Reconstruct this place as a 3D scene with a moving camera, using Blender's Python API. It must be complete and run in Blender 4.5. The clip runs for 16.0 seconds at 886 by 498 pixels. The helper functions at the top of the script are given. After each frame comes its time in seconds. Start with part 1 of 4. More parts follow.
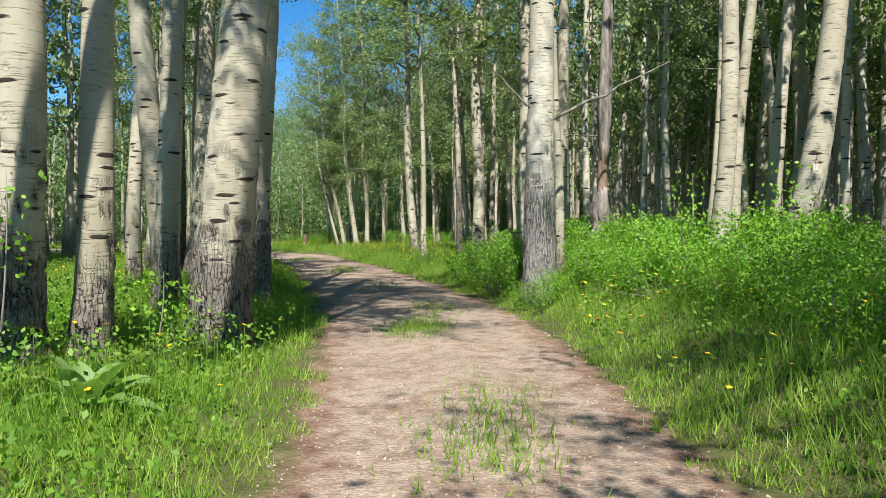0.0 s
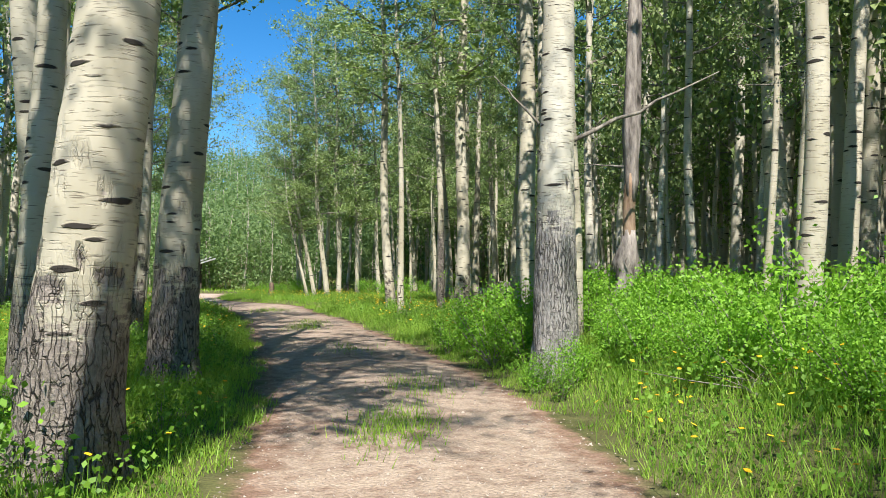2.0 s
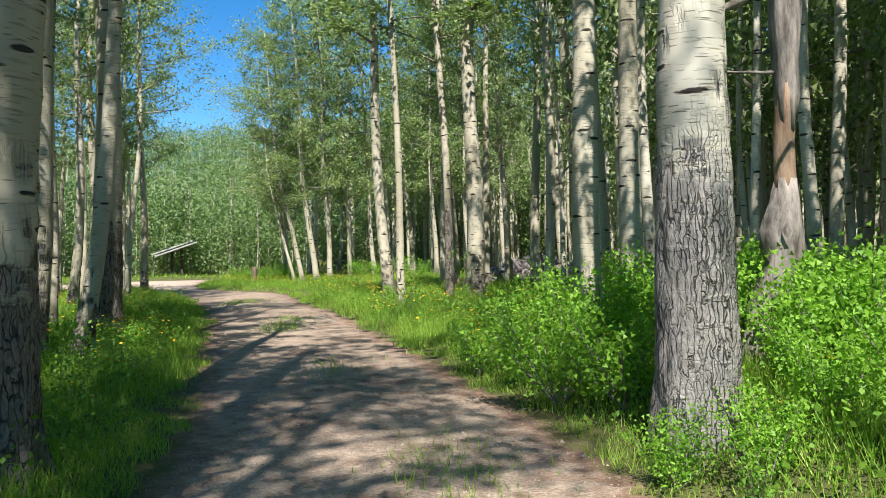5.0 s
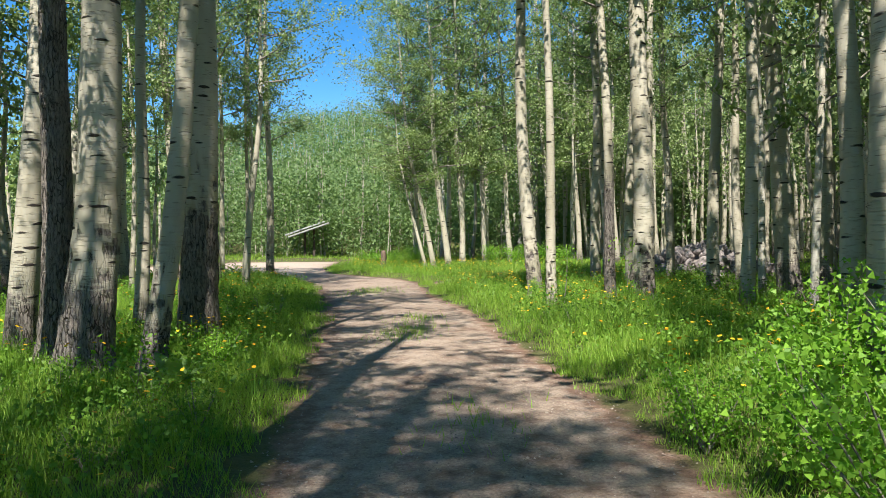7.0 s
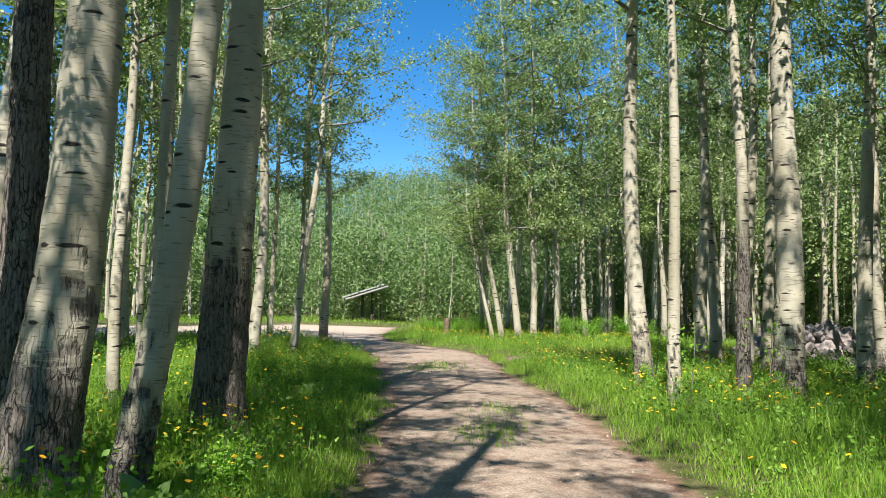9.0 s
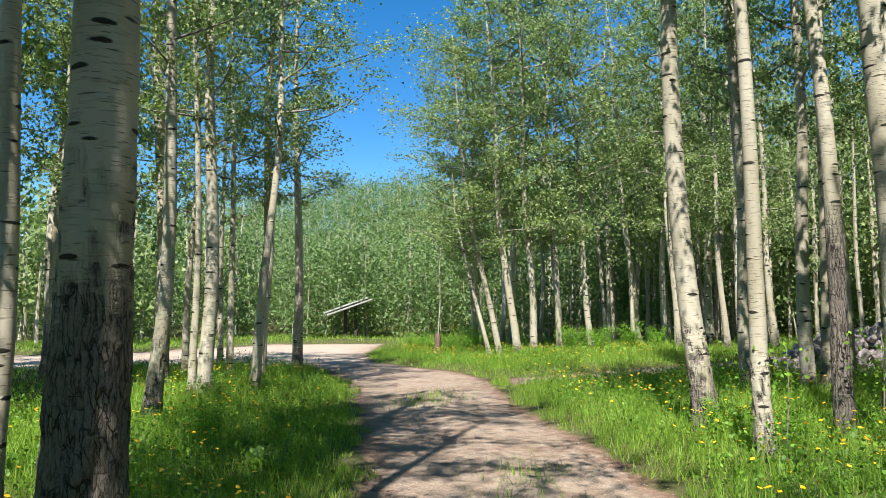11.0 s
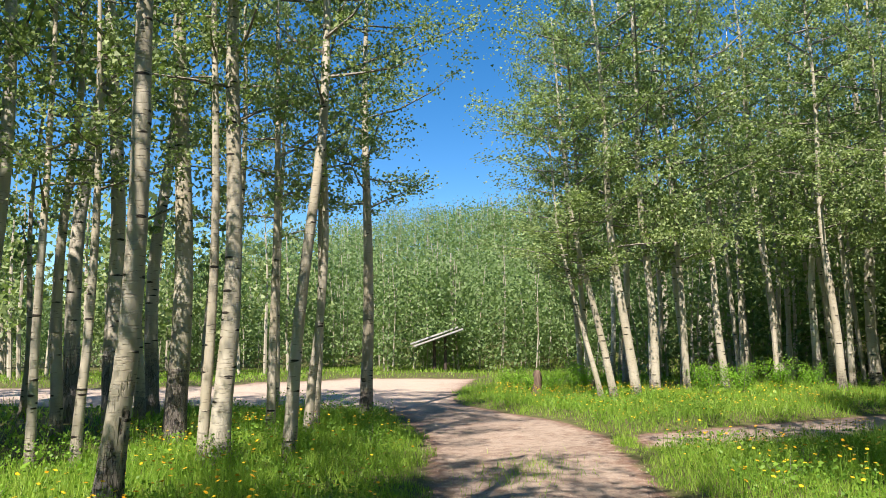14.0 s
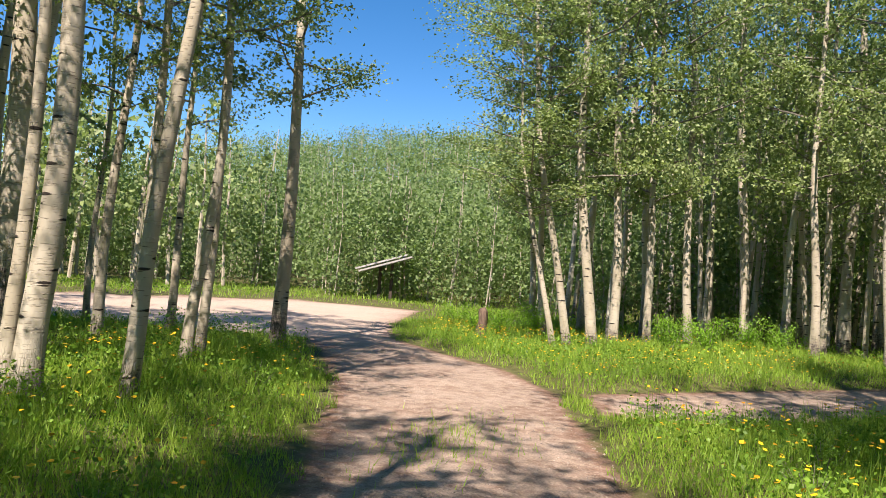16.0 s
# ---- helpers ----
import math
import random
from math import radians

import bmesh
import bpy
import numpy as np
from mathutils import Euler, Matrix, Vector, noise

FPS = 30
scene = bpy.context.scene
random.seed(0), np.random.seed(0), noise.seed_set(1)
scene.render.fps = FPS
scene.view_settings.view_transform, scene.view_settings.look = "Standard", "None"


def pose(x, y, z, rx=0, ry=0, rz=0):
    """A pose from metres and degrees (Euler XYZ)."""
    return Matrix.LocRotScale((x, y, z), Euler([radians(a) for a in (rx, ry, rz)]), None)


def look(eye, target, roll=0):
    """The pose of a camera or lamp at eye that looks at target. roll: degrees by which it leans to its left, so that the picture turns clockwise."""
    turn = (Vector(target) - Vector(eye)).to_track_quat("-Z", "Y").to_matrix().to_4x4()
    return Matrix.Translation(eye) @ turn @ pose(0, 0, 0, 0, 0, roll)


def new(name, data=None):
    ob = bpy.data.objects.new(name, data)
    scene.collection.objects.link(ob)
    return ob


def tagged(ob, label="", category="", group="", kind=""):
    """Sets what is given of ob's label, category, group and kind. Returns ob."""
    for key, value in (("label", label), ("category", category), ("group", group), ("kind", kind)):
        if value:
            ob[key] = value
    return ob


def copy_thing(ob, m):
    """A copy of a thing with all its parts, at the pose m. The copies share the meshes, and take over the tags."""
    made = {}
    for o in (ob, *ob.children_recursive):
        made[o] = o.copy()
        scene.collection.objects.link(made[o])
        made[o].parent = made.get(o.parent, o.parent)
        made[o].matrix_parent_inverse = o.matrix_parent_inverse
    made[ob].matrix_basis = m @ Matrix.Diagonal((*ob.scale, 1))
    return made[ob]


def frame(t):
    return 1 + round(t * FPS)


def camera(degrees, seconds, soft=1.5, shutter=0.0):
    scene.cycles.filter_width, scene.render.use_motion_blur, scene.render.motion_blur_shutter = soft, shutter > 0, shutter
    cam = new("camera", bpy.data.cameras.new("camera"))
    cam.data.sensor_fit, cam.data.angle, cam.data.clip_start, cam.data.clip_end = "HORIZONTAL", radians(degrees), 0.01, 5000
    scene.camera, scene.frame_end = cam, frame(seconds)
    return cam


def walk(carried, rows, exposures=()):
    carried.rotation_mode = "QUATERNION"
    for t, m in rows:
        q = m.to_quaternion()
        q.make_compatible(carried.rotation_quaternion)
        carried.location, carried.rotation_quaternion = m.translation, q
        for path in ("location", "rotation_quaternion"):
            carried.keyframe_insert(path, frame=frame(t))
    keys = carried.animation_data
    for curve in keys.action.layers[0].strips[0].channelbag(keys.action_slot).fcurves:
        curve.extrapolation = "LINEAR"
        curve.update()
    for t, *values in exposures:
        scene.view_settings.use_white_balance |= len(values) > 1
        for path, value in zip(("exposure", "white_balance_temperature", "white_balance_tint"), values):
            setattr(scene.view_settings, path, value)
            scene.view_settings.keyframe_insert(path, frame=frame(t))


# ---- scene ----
cam = camera(61.6, 16.0, soft=0.7)
PATH = [
    (0, (0.545, 0.747, 1.288), (0.522, 2.747, 1.233), -0.1),
    (0.5, (0.602, 1.445, 1.318), (0.711, 3.441, 1.269), -0.4),
    (1, (0.557, 2.148, 1.34), (0.733, 4.14, 1.31), -0.2),
    (1.5, (0.448, 2.879, 1.363), (0.564, 4.874, 1.419), 0.2),
    (2, (0.38, 3.616, 1.341), (0.423, 5.614, 1.416), 0.5),
    (2.5, (0.301, 4.337, 1.348), (0.307, 6.336, 1.414), 0.7),
    (3, (0.266, 4.99, 1.356), (0.51, 6.975, 1.374), 2.3),
    (3.5, (0.298, 5.664, 1.356), (0.77, 7.608, 1.378), 3.0),
    (4, (0.245, 6.446, 1.375), (0.624, 8.41, 1.393), 0.6),
    (4.5, (0.202, 7.1, 1.418), (0.428, 9.087, 1.394), -1.3),
    (5, (0.129, 7.777, 1.447), (0.186, 9.776, 1.458), -1.2),
    (5.2, (0.099, 8.051, 1.459), (0.11, 10.05, 1.496), -0.9),
    (7.5, (-0.558, 11.57, 1.624), (-0.901, 13.54, 1.578), 0.2),
    (8, (-0.828, 12.191, 1.655), (-1.18, 14.16, 1.626), 1.9),
    (8.5, (-1.054, 12.848, 1.608), (-1.416, 14.814, 1.633), 2.1),
    (9, (-1.276, 13.592, 1.592), (-1.722, 15.537, 1.736), 1.6),
    (11.3, (-2.152, 17.078, 1.787), (-2.563, 19.028, 1.956), -1.0),
    (11.5, (-2.206, 17.38, 1.787), (-2.638, 19.326, 1.949), -1.2),
    (12, (-2.262, 18.073, 1.808), (-2.715, 20.013, 1.983), -0.8),
    (12.5, (-2.46, 18.74, 1.815), (-2.923, 20.672, 2.048), 1.0),
    (13, (-2.607, 19.48, 1.816), (-3.164, 21.385, 2.064), 2.5),
    (13.5, (-2.788, 20.146, 1.843), (-3.398, 22.037, 2.065), 1.4),
    (14, (-3.063, 20.836, 1.836), (-3.712, 22.711, 2.086), -0.4),
    (14.5, (-3.205, 21.543, 1.786), (-3.871, 23.409, 2.06), -0.5),
    (15, (-3.294, 22.279, 1.778), (-3.891, 24.178, 1.975), 1.1),
    (15.5, (-3.398, 23.016, 1.786), (-3.97, 24.931, 1.866), 2.6),
    (16, (-3.519, 23.775, 1.774), (-4.068, 25.697, 1.844), 4.5),
]
# exposure and white balance: opening up at the start, warmer towards the end
EXPOSURES = [(0, 0.82, 6500, 10), (1, 0.92, 6500, 10), (2, 1.0, 6500, 10), (12.3, 1.0, 6500, 10), (13.5, 1.0, 6750, 14), (15, 1.02, 7100, 21), (16, 1.02, 7200, 23)]
walk(cam, [(t, look(eye, target, roll)) for t, eye, target, roll in PATH], EXPOSURES)

# ---- light ----
SUN_AZIMUTH, SUN_HEIGHT = 178.0, 53.0
world = bpy.data.worlds.new("sky")
scene.world = world
world.use_nodes = True
sky = world.node_tree.nodes.new("ShaderNodeTexSky")
sky.sky_type, sky.sun_disc = "NISHITA", False
sky.sun_elevation, sky.sun_rotation = radians(SUN_HEIGHT), radians(SUN_AZIMUTH)
sky.altitude, sky.air_density, sky.dust_density, sky.ozone_density = 2700, 1.0, 0.1, 1.0
deep = world.node_tree.nodes.new("ShaderNodeHueSaturation")
deep.inputs["Hue"].default_value, deep.inputs["Saturation"].default_value = 0.497, 1.40
world.node_tree.links.new(sky.outputs[0], deep.inputs["Color"])
world.node_tree.links.new(deep.outputs[0], world.node_tree.nodes["Background"].inputs[0])
world.node_tree.nodes["Background"].inputs[1].default_value = 0.105
sun = new("sun", bpy.data.lights.new("sun", "SUN"))
sun.data.energy, sun.data.angle, sun.data.color = 5.0, radians(0.5), (1.0, 0.94, 0.82)
sun_way = Vector((math.sin(radians(SUN_AZIMUTH)) * math.cos(radians(SUN_HEIGHT)), math.cos(radians(SUN_AZIMUTH)) * math.cos(radians(SUN_HEIGHT)), math.sin(radians(SUN_HEIGHT))))
sun.matrix_world = look(sun_way * 60, (0, 0, 0))



# ---- materials ----
class Graph:
    """A small helper to write node materials."""

    def __init__(self, name):
        self.mat = bpy.data.materials.new(name)
        self.mat.use_nodes = True
        self.tree = self.mat.node_tree
        self.shader = self.tree.nodes["Principled BSDF"]
        self.out = self.tree.nodes["Material Output"]

    def node(self, kind, **inputs):
        n = self.tree.nodes.new(kind)
        for key, value in inputs.items():
            self.put(n.inputs[key.replace("_", " ")], value)
        return n

    def put(self, socket, value):
        if isinstance(value, bpy.types.NodeSocket):
            self.tree.links.new(value, socket)
        else:
            socket.default_value = value

    def coords(self, scale, shuffle=False):
        at = self.node("ShaderNodeTexCoord").outputs["Object"]
        if shuffle:
            info = self.node("ShaderNodeObjectInfo").outputs["Random"]
            add = self.node("ShaderNodeVectorMath")
            mul = self.node("ShaderNodeMath")
            mul.operation = "MULTIPLY"
            self.put(mul.inputs[0], info)
            mul.inputs[1].default_value = 80
            self.put(add.inputs[0], at)
            self.put(add.inputs[1], mul.outputs[0])
            at = add.outputs[0]
        return self.node("ShaderNodeMapping", Vector=at, Scale=scale).outputs[0]

    def noise(self, vector, scale, detail=3.0, rough=0.55):
        return self.node("ShaderNodeTexNoise", Vector=vector, Scale=scale, Detail=detail, Roughness=rough).outputs["Fac"]

    def ramp(self, fac, low, high, a=(0, 0, 0, 1), b=(1, 1, 1, 1)):
        n = self.node("ShaderNodeValToRGB", Fac=fac)
        e = n.color_ramp.elements
        e[0].position, e[1].position = low, high
        e[0].color, e[1].color = a, b
        return n.outputs[0]

    def mix(self, fac, a, b, how="MIX"):
        n = self.node("ShaderNodeMix")
        n.data_type, n.blend_type = "RGBA", how
        self.put(n.inputs[0], fac)
        self.put(n.inputs[6], a)
        self.put(n.inputs[7], b)
        return n.outputs[2]

    def maths(self, how, a, b):
        n = self.node("ShaderNodeMath")
        n.operation = how
        self.put(n.inputs[0], a)
        self.put(n.inputs[1], b)
        return n.outputs[0]

    def attribute(self, name):
        n = self.node("ShaderNodeAttribute")
        n.attribute_name = name
        return n.outputs["Fac"]

    def bump(self, height, strength, distance):
        self.put(self.shader.inputs["Normal"], self.node("ShaderNodeBump", Height=height, Strength=strength, Distance=distance).outputs[0])

    def done(self, color, roughness):
        self.put(self.shader.inputs["Base Color"], color)
        self.put(self.shader.inputs["Roughness"], roughness)
        self.shader.inputs["Specular IOR Level"].default_value = 0.3
        return self.mat


def bark(name, pale, cream, furrow_low, furrow_high):
    g = Graph(name)
    tone = g.ramp(g.noise(g.coords((1.2, 1.2, 0.5), True), 1.6, 4), 0.35, 0.68, cream, pale)
    lines = g.ramp(g.noise(g.coords((5, 5, 62), True), 1.0, 4, 0.6), 0.57, 0.72)
    tone = g.mix(g.maths("MULTIPLY", lines, 0.55), tone, (0.30, 0.26, 0.20, 1))
    wob = g.noise(g.coords((6, 6, 14), True), 1.0, 3)
    spot = g.node("ShaderNodeTexVoronoi", Vector=g.coords((2.1, 2.1, 10.0), True), Scale=1.0).outputs["Distance"]
    scar = g.ramp(g.maths("ADD", spot, g.maths("MULTIPLY", wob, 0.34)), 0.315, 0.375, (1, 1, 1, 1), (0, 0, 0, 1))
    small = g.node("ShaderNodeTexVoronoi", Vector=g.coords((4.5, 4.5, 44), True), Scale=1.0).outputs["Distance"]
    fleck = g.ramp(g.maths("ADD", small, g.maths("MULTIPLY", wob, 0.5)), 0.36, 0.45, (1, 1, 1, 1), (0, 0, 0, 1))
    tone = g.mix(g.maths("MULTIPLY", fleck, 0.85), tone, (0.12, 0.10, 0.08, 1))
    tone = g.mix(scar, tone, (0.035, 0.03, 0.027, 1))
    bent = g.node("ShaderNodeVectorMath")
    bent.operation = "ADD"
    g.put(bent.inputs[0], g.coords((27, 27, 3.0), True))
    shift = g.node("ShaderNodeTexNoise", Vector=g.coords((7, 7, 7), True), Scale=1.0, Detail=5.0)
    lift = g.node("ShaderNodeVectorMath")
    lift.operation = "SCALE"
    g.put(lift.inputs[0], shift.outputs["Color"])
    lift.inputs["Scale"].default_value = 1.9
    g.put(bent.inputs[1], lift.outputs[0])
    plates = g.node("ShaderNodeTexVoronoi", Vector=bent.outputs[0], Scale=1.0)
    plates.feature = "DISTANCE_TO_EDGE"
    grit = g.noise(g.coords((40, 40, 16), True), 1.0, 5, 0.65)
    ridges = g.maths("MULTIPLY", g.ramp(g.maths("ADD", plates.outputs["Distance"], g.maths("MULTIPLY", g.maths("SUBTRACT", g.noise(g.coords((6, 6, 6), True), 1.0, 3), 0.42), 0.25)), 0.0, 0.11), g.maths("ADD", 0.55, g.maths("MULTIPLY", grit, 0.9)))
    furrow = g.mix(ridges, furrow_low, g.mix(g.ramp(grit, 0.3, 0.7), g.mix(0.45, furrow_low, furrow_high), furrow_high))
    rough = g.attribute("rough")
    torn = g.maths("ADD", rough, g.maths("MULTIPLY", g.maths("SUBTRACT", g.noise(g.coords((5, 5, 20), True), 1.0, 6, 0.7), 0.5), 2.2))
    tone = g.mix(g.ramp(torn, 0.40, 0.60), tone, furrow)
    height = g.maths("ADD", g.maths("MULTIPLY", ridges, g.maths("MULTIPLY", rough, 1.6)), g.maths("ADD", g.maths("MULTIPLY", lines, -0.25), g.maths("MULTIPLY", scar, 0.5)))
    g.bump(height, 1.0, 0.03)
    return g.done(tone, 0.8)


BARK_GREY = bark("aspen_bark_grey", (0.56, 0.54, 0.48, 1), (0.44, 0.41, 0.34, 1), (0.12, 0.115, 0.115, 1), (0.44, 0.42, 0.41, 1))
BARK_BROWN = bark("aspen_bark_brown", (0.50, 0.47, 0.395, 1), (0.36, 0.33, 0.255, 1), (0.05, 0.042, 0.038, 1), (0.34, 0.30, 0.275, 1))


def deadwood(name, a, b):
    g = Graph(name)
    n = g.noise(g.coords((14, 14, 3), True), 1.0, 6, 0.65)
    g.bump(n, 0.8, 0.02)
    return g.done(g.ramp(n, 0.35, 0.65, a, b), 0.85)


SNAG = deadwood("weathered_snag", (0.08, 0.068, 0.064, 1), (0.336, 0.304, 0.288, 1))
SNAG_ORANGE = deadwood("bare_orange_wood", (0.165, 0.0975, 0.0638, 1), (0.375, 0.277, 0.203, 1))
TWIG = deadwood("grey_twig", (0.12, 0.105, 0.09, 1), (0.3, 0.277, 0.247, 1))
SCAR = deadwood("black_bark_scar", (0.02, 0.018, 0.016, 1), (0.16, 0.14, 0.12, 1))
POST = deadwood("dark_post", (0.03, 0.025, 0.022, 1), (0.09, 0.07, 0.06, 1))
STUMP = deadwood("brown_stump", (0.072, 0.052, 0.04, 1), (0.216, 0.152, 0.12, 1))


def leafy(name, dark, light, glow=0.42):
    """Thin leaves: a diffuse face and light that comes through."""
    g = Graph(name)
    pick = g.node("ShaderNodeNewGeometry").outputs["Random Per Island"]
    tone = g.ramp(pick, 0.0, 1.0, dark, light)
    tone = g.mix(g.ramp(g.noise(g.coords((0.5, 0.5, 0.5), True), 1.0, 2), 0.3, 0.7), tone, g.mix(0.5, tone, light))
    tone = g.mix(g.maths("MULTIPLY", g.ramp(g.noise(g.coords((1.1, 1.1, 1.1), True), 1.0, 3), 0.48, 0.66), 0.55), tone, dark)
    g.done(tone, 0.52)
    g.shader.inputs["Specular IOR Level"].default_value = 0.4
    through_leaf = g.node("ShaderNodeBsdfTranslucent", Color=g.mix(1.0, tone, (1.0, 1.15, 0.55, 1), "MULTIPLY"))
    both = g.node("ShaderNodeMixShader", Fac=glow)
    g.put(both.inputs[1], g.shader.outputs[0])
    g.put(both.inputs[2], through_leaf.outputs[0])
    g.put(g.out.inputs[0], both.outputs[0])
    return g.mat


LEAF = leafy("aspen_leaf", (0.085, 0.145, 0.055, 1), (0.37, 0.47, 0.20, 1), 0.38)
LEAF_YOUNG = leafy("young_aspen_leaf", (0.11, 0.19, 0.075, 1), (0.25, 0.36, 0.145, 1))
BUSH = leafy("rose_leaf", (0.08, 0.22, 0.018, 1), (0.30, 0.55, 0.06, 1))
HERB = leafy("herb_leaf", (0.06, 0.17, 0.018, 1), (0.26, 0.46, 0.06, 1))
GRASS = leafy("grass_blade", (0.11, 0.27, 0.022, 1), (0.38, 0.54, 0.09, 1))
BROAD = leafy("broad_leaf", (0.158, 0.29, 0.0792, 1), (0.238, 0.37, 0.119, 1))


def petals():
    g = Graph("yellow_petal")
    pick = g.node("ShaderNodeNewGeometry").outputs["Random Per Island"]
    return g.done(g.ramp(pick, 0.0, 1.0, (0.72, 0.34, 0.008, 1), (0.78, 0.52, 0.02, 1)), 0.6)


PETAL = petals()


def earth():
    g = Graph("gravel_and_soil")
    at = g.node("ShaderNodeTexCoord").outputs["Object"]
    wide = g.noise(at, 0.55, 4)
    mid = g.noise(at, 5.0, 5, 0.6)
    fine = g.noise(at, 42.0, 4, 0.7)
    stones = g.node("ShaderNodeTexVoronoi", Vector=at, Scale=38.0)
    gravel = g.ramp(mid, 0.3, 0.7, (0.24, 0.185, 0.152, 1), (0.40, 0.325, 0.268, 1))
    gravel = g.mix(g.ramp(wide, 0.4, 0.65), gravel, g.mix(0.5, gravel, (0.48, 0.40, 0.335, 1)))
    grain = g.ramp(fine, 0.3, 0.72, (0.55, 0.53, 0.52, 1), (1.25, 1.22, 1.2, 1))
    gravel = g.mix(0.8, gravel, grain, "MULTIPLY")
    pebble = g.ramp(stones.outputs["Color"], 0.2, 0.9, (0.75, 0.74, 0.73, 1), (1.2, 1.2, 1.2, 1))
    gravel = g.mix(0.5, gravel, pebble, "MULTIPLY")
    rim = g.maths("ADD", g.attribute("dirt"), g.maths("MULTIPLY", g.maths("SUBTRACT", mid, 0.5), 1.2))
    gravel = g.mix(g.ramp(rim, 0.62, 1.0), g.mix(0.85, gravel, (0.62, 0.47, 0.42, 1), "MULTIPLY"), gravel)
    gravel = g.mix(g.ramp(g.noise(at, 1.3, 6, 0.65), 0.52, 0.66), gravel, g.mix(0.7, gravel, (0.72, 0.62, 0.58, 1), "MULTIPLY"))
    gravel = g.mix(g.maths("MULTIPLY", g.attribute("lot"), 0.55), gravel, g.mix(0.35, (0.60, 0.50, 0.42, 1), grain, "MULTIPLY"))
    soil = g.ramp(mid, 0.3, 0.7, (0.06, 0.072, 0.021, 1), (0.144, 0.144, 0.06, 1))
    soil = g.mix(g.ramp(wide, 0.45, 0.6), soil, (0.085, 0.09, 0.032, 1))
    soil = g.mix(0.6, soil, grain, "MULTIPLY")
    edge = g.maths("ADD", g.attribute("dirt"), g.maths("MULTIPLY", g.maths("SUBTRACT", g.noise(at, 3.2, 5, 0.6), 0.5), 0.9))
    height = g.maths("ADD", g.maths("MULTIPLY", fine, 0.6), g.maths("SUBTRACT", mid, g.maths("MULTIPLY", stones.outputs["Distance"], 0.8)))
    g.bump(height, 0.7, 0.02)
    return g.done(g.mix(g.ramp(edge, 0.38, 0.62), soil, gravel), 0.95)


EARTH = earth()


def rock():
    g = Graph("grey_rock")
    n = g.noise(g.coords((4, 4, 4), True), 1.0, 6, 0.6)
    g.bump(n, 0.8, 0.03)
    return g.done(g.ramp(n, 0.3, 0.7, (0.13, 0.115, 0.12, 1), (0.40, 0.35, 0.34, 1)), 0.9)


ROCK = rock()


def pebble():
    g = Graph("pebble")
    pick = g.node("ShaderNodeNewGeometry").outputs["Random Per Island"]
    return g.done(g.ramp(pick, 0.0, 1.0, (0.15, 0.125, 0.11, 1), (0.44, 0.38, 0.33, 1)), 0.9)


PEBBLE = pebble()


def sheet_metal():
    g = Graph("pale_roof_metal")
    n = g.noise(g.coords((2, 2, 2)), 3.0, 4)
    g.shader.inputs["Metallic"].default_value = 0.3
    return g.done(g.ramp(n, 0.3, 0.7, (0.36, 0.36, 0.36, 1), (0.52, 0.52, 0.52, 1)), 0.4)


METAL = sheet_metal()


# ---- making meshes ----
def mesh_from(name, verts, faces, material, smooth=False, rough=None):
    data = bpy.data.meshes.new(name)
    data.from_pydata([tuple(v) for v in verts], [], faces)
    data.materials.append(material)
    if smooth:
        data.polygons.foreach_set("use_smooth", [True] * len(data.polygons))
    if rough is not None:
        data.attributes.new("rough", "FLOAT", "POINT").data.foreach_set("value", rough)
    data.update()
    return data


def quads_mesh(name, corners, material):
    """corners: an array of n x k x 3, one face of k corners each."""
    n, k = corners.shape[:2]
    data = bpy.data.meshes.new(name)
    data.vertices.add(n * k)
    data.vertices.foreach_set("co", corners.astype(np.float32).ravel())
    data.loops.add(n * k)
    data.loops.foreach_set("vertex_index", np.arange(n * k, dtype=np.int32))
    data.polygons.add(n)
    data.polygons.foreach_set("loop_start", np.arange(0, n * k, k, dtype=np.int32))
    data.materials.append(material)
    data.update(calc_edges=True)
    return data


def part(name, data, parent, label=""):
    ob = new(name, data)
    ob.parent = parent
    return tagged(ob, label)


def thing(name, at, label, category, group="", turn=0.0):
    ob = new(name)
    ob.empty_display_size = 0.2
    ob.matrix_basis = pose(*at, 0, 0, turn)
    return tagged(ob, label, category, group)


def leaf_corners(rng, centres, size, droop=0.5, shape=0.75, corners=4):
    """A pointed leaf of four corners, or a heart-like one of three, at each centre, turned at random."""
    n = len(centres)
    along = rng.normal(size=(n, 3))
    along[:, 2] -= droop
    along /= np.linalg.norm(along, axis=1)[:, None]
    side = np.cross(along, rng.normal(size=(n, 3)))
    side /= np.linalg.norm(side, axis=1)[:, None] + 1e-9
    s = (size * rng.uniform(0.65, 1.3, n))[:, None]
    if corners == 3:
        return np.stack([centres - along * s * 0.45 + side * s * 0.55, centres - along * s * 0.45 - side * s * 0.55, centres + along * s * 0.6], axis=1)
    return np.stack([centres - along * s * 0.5, centres + side * s * 0.5 * shape, centres + along * s * 0.6, centres - side * s * 0.5 * shape], axis=1)


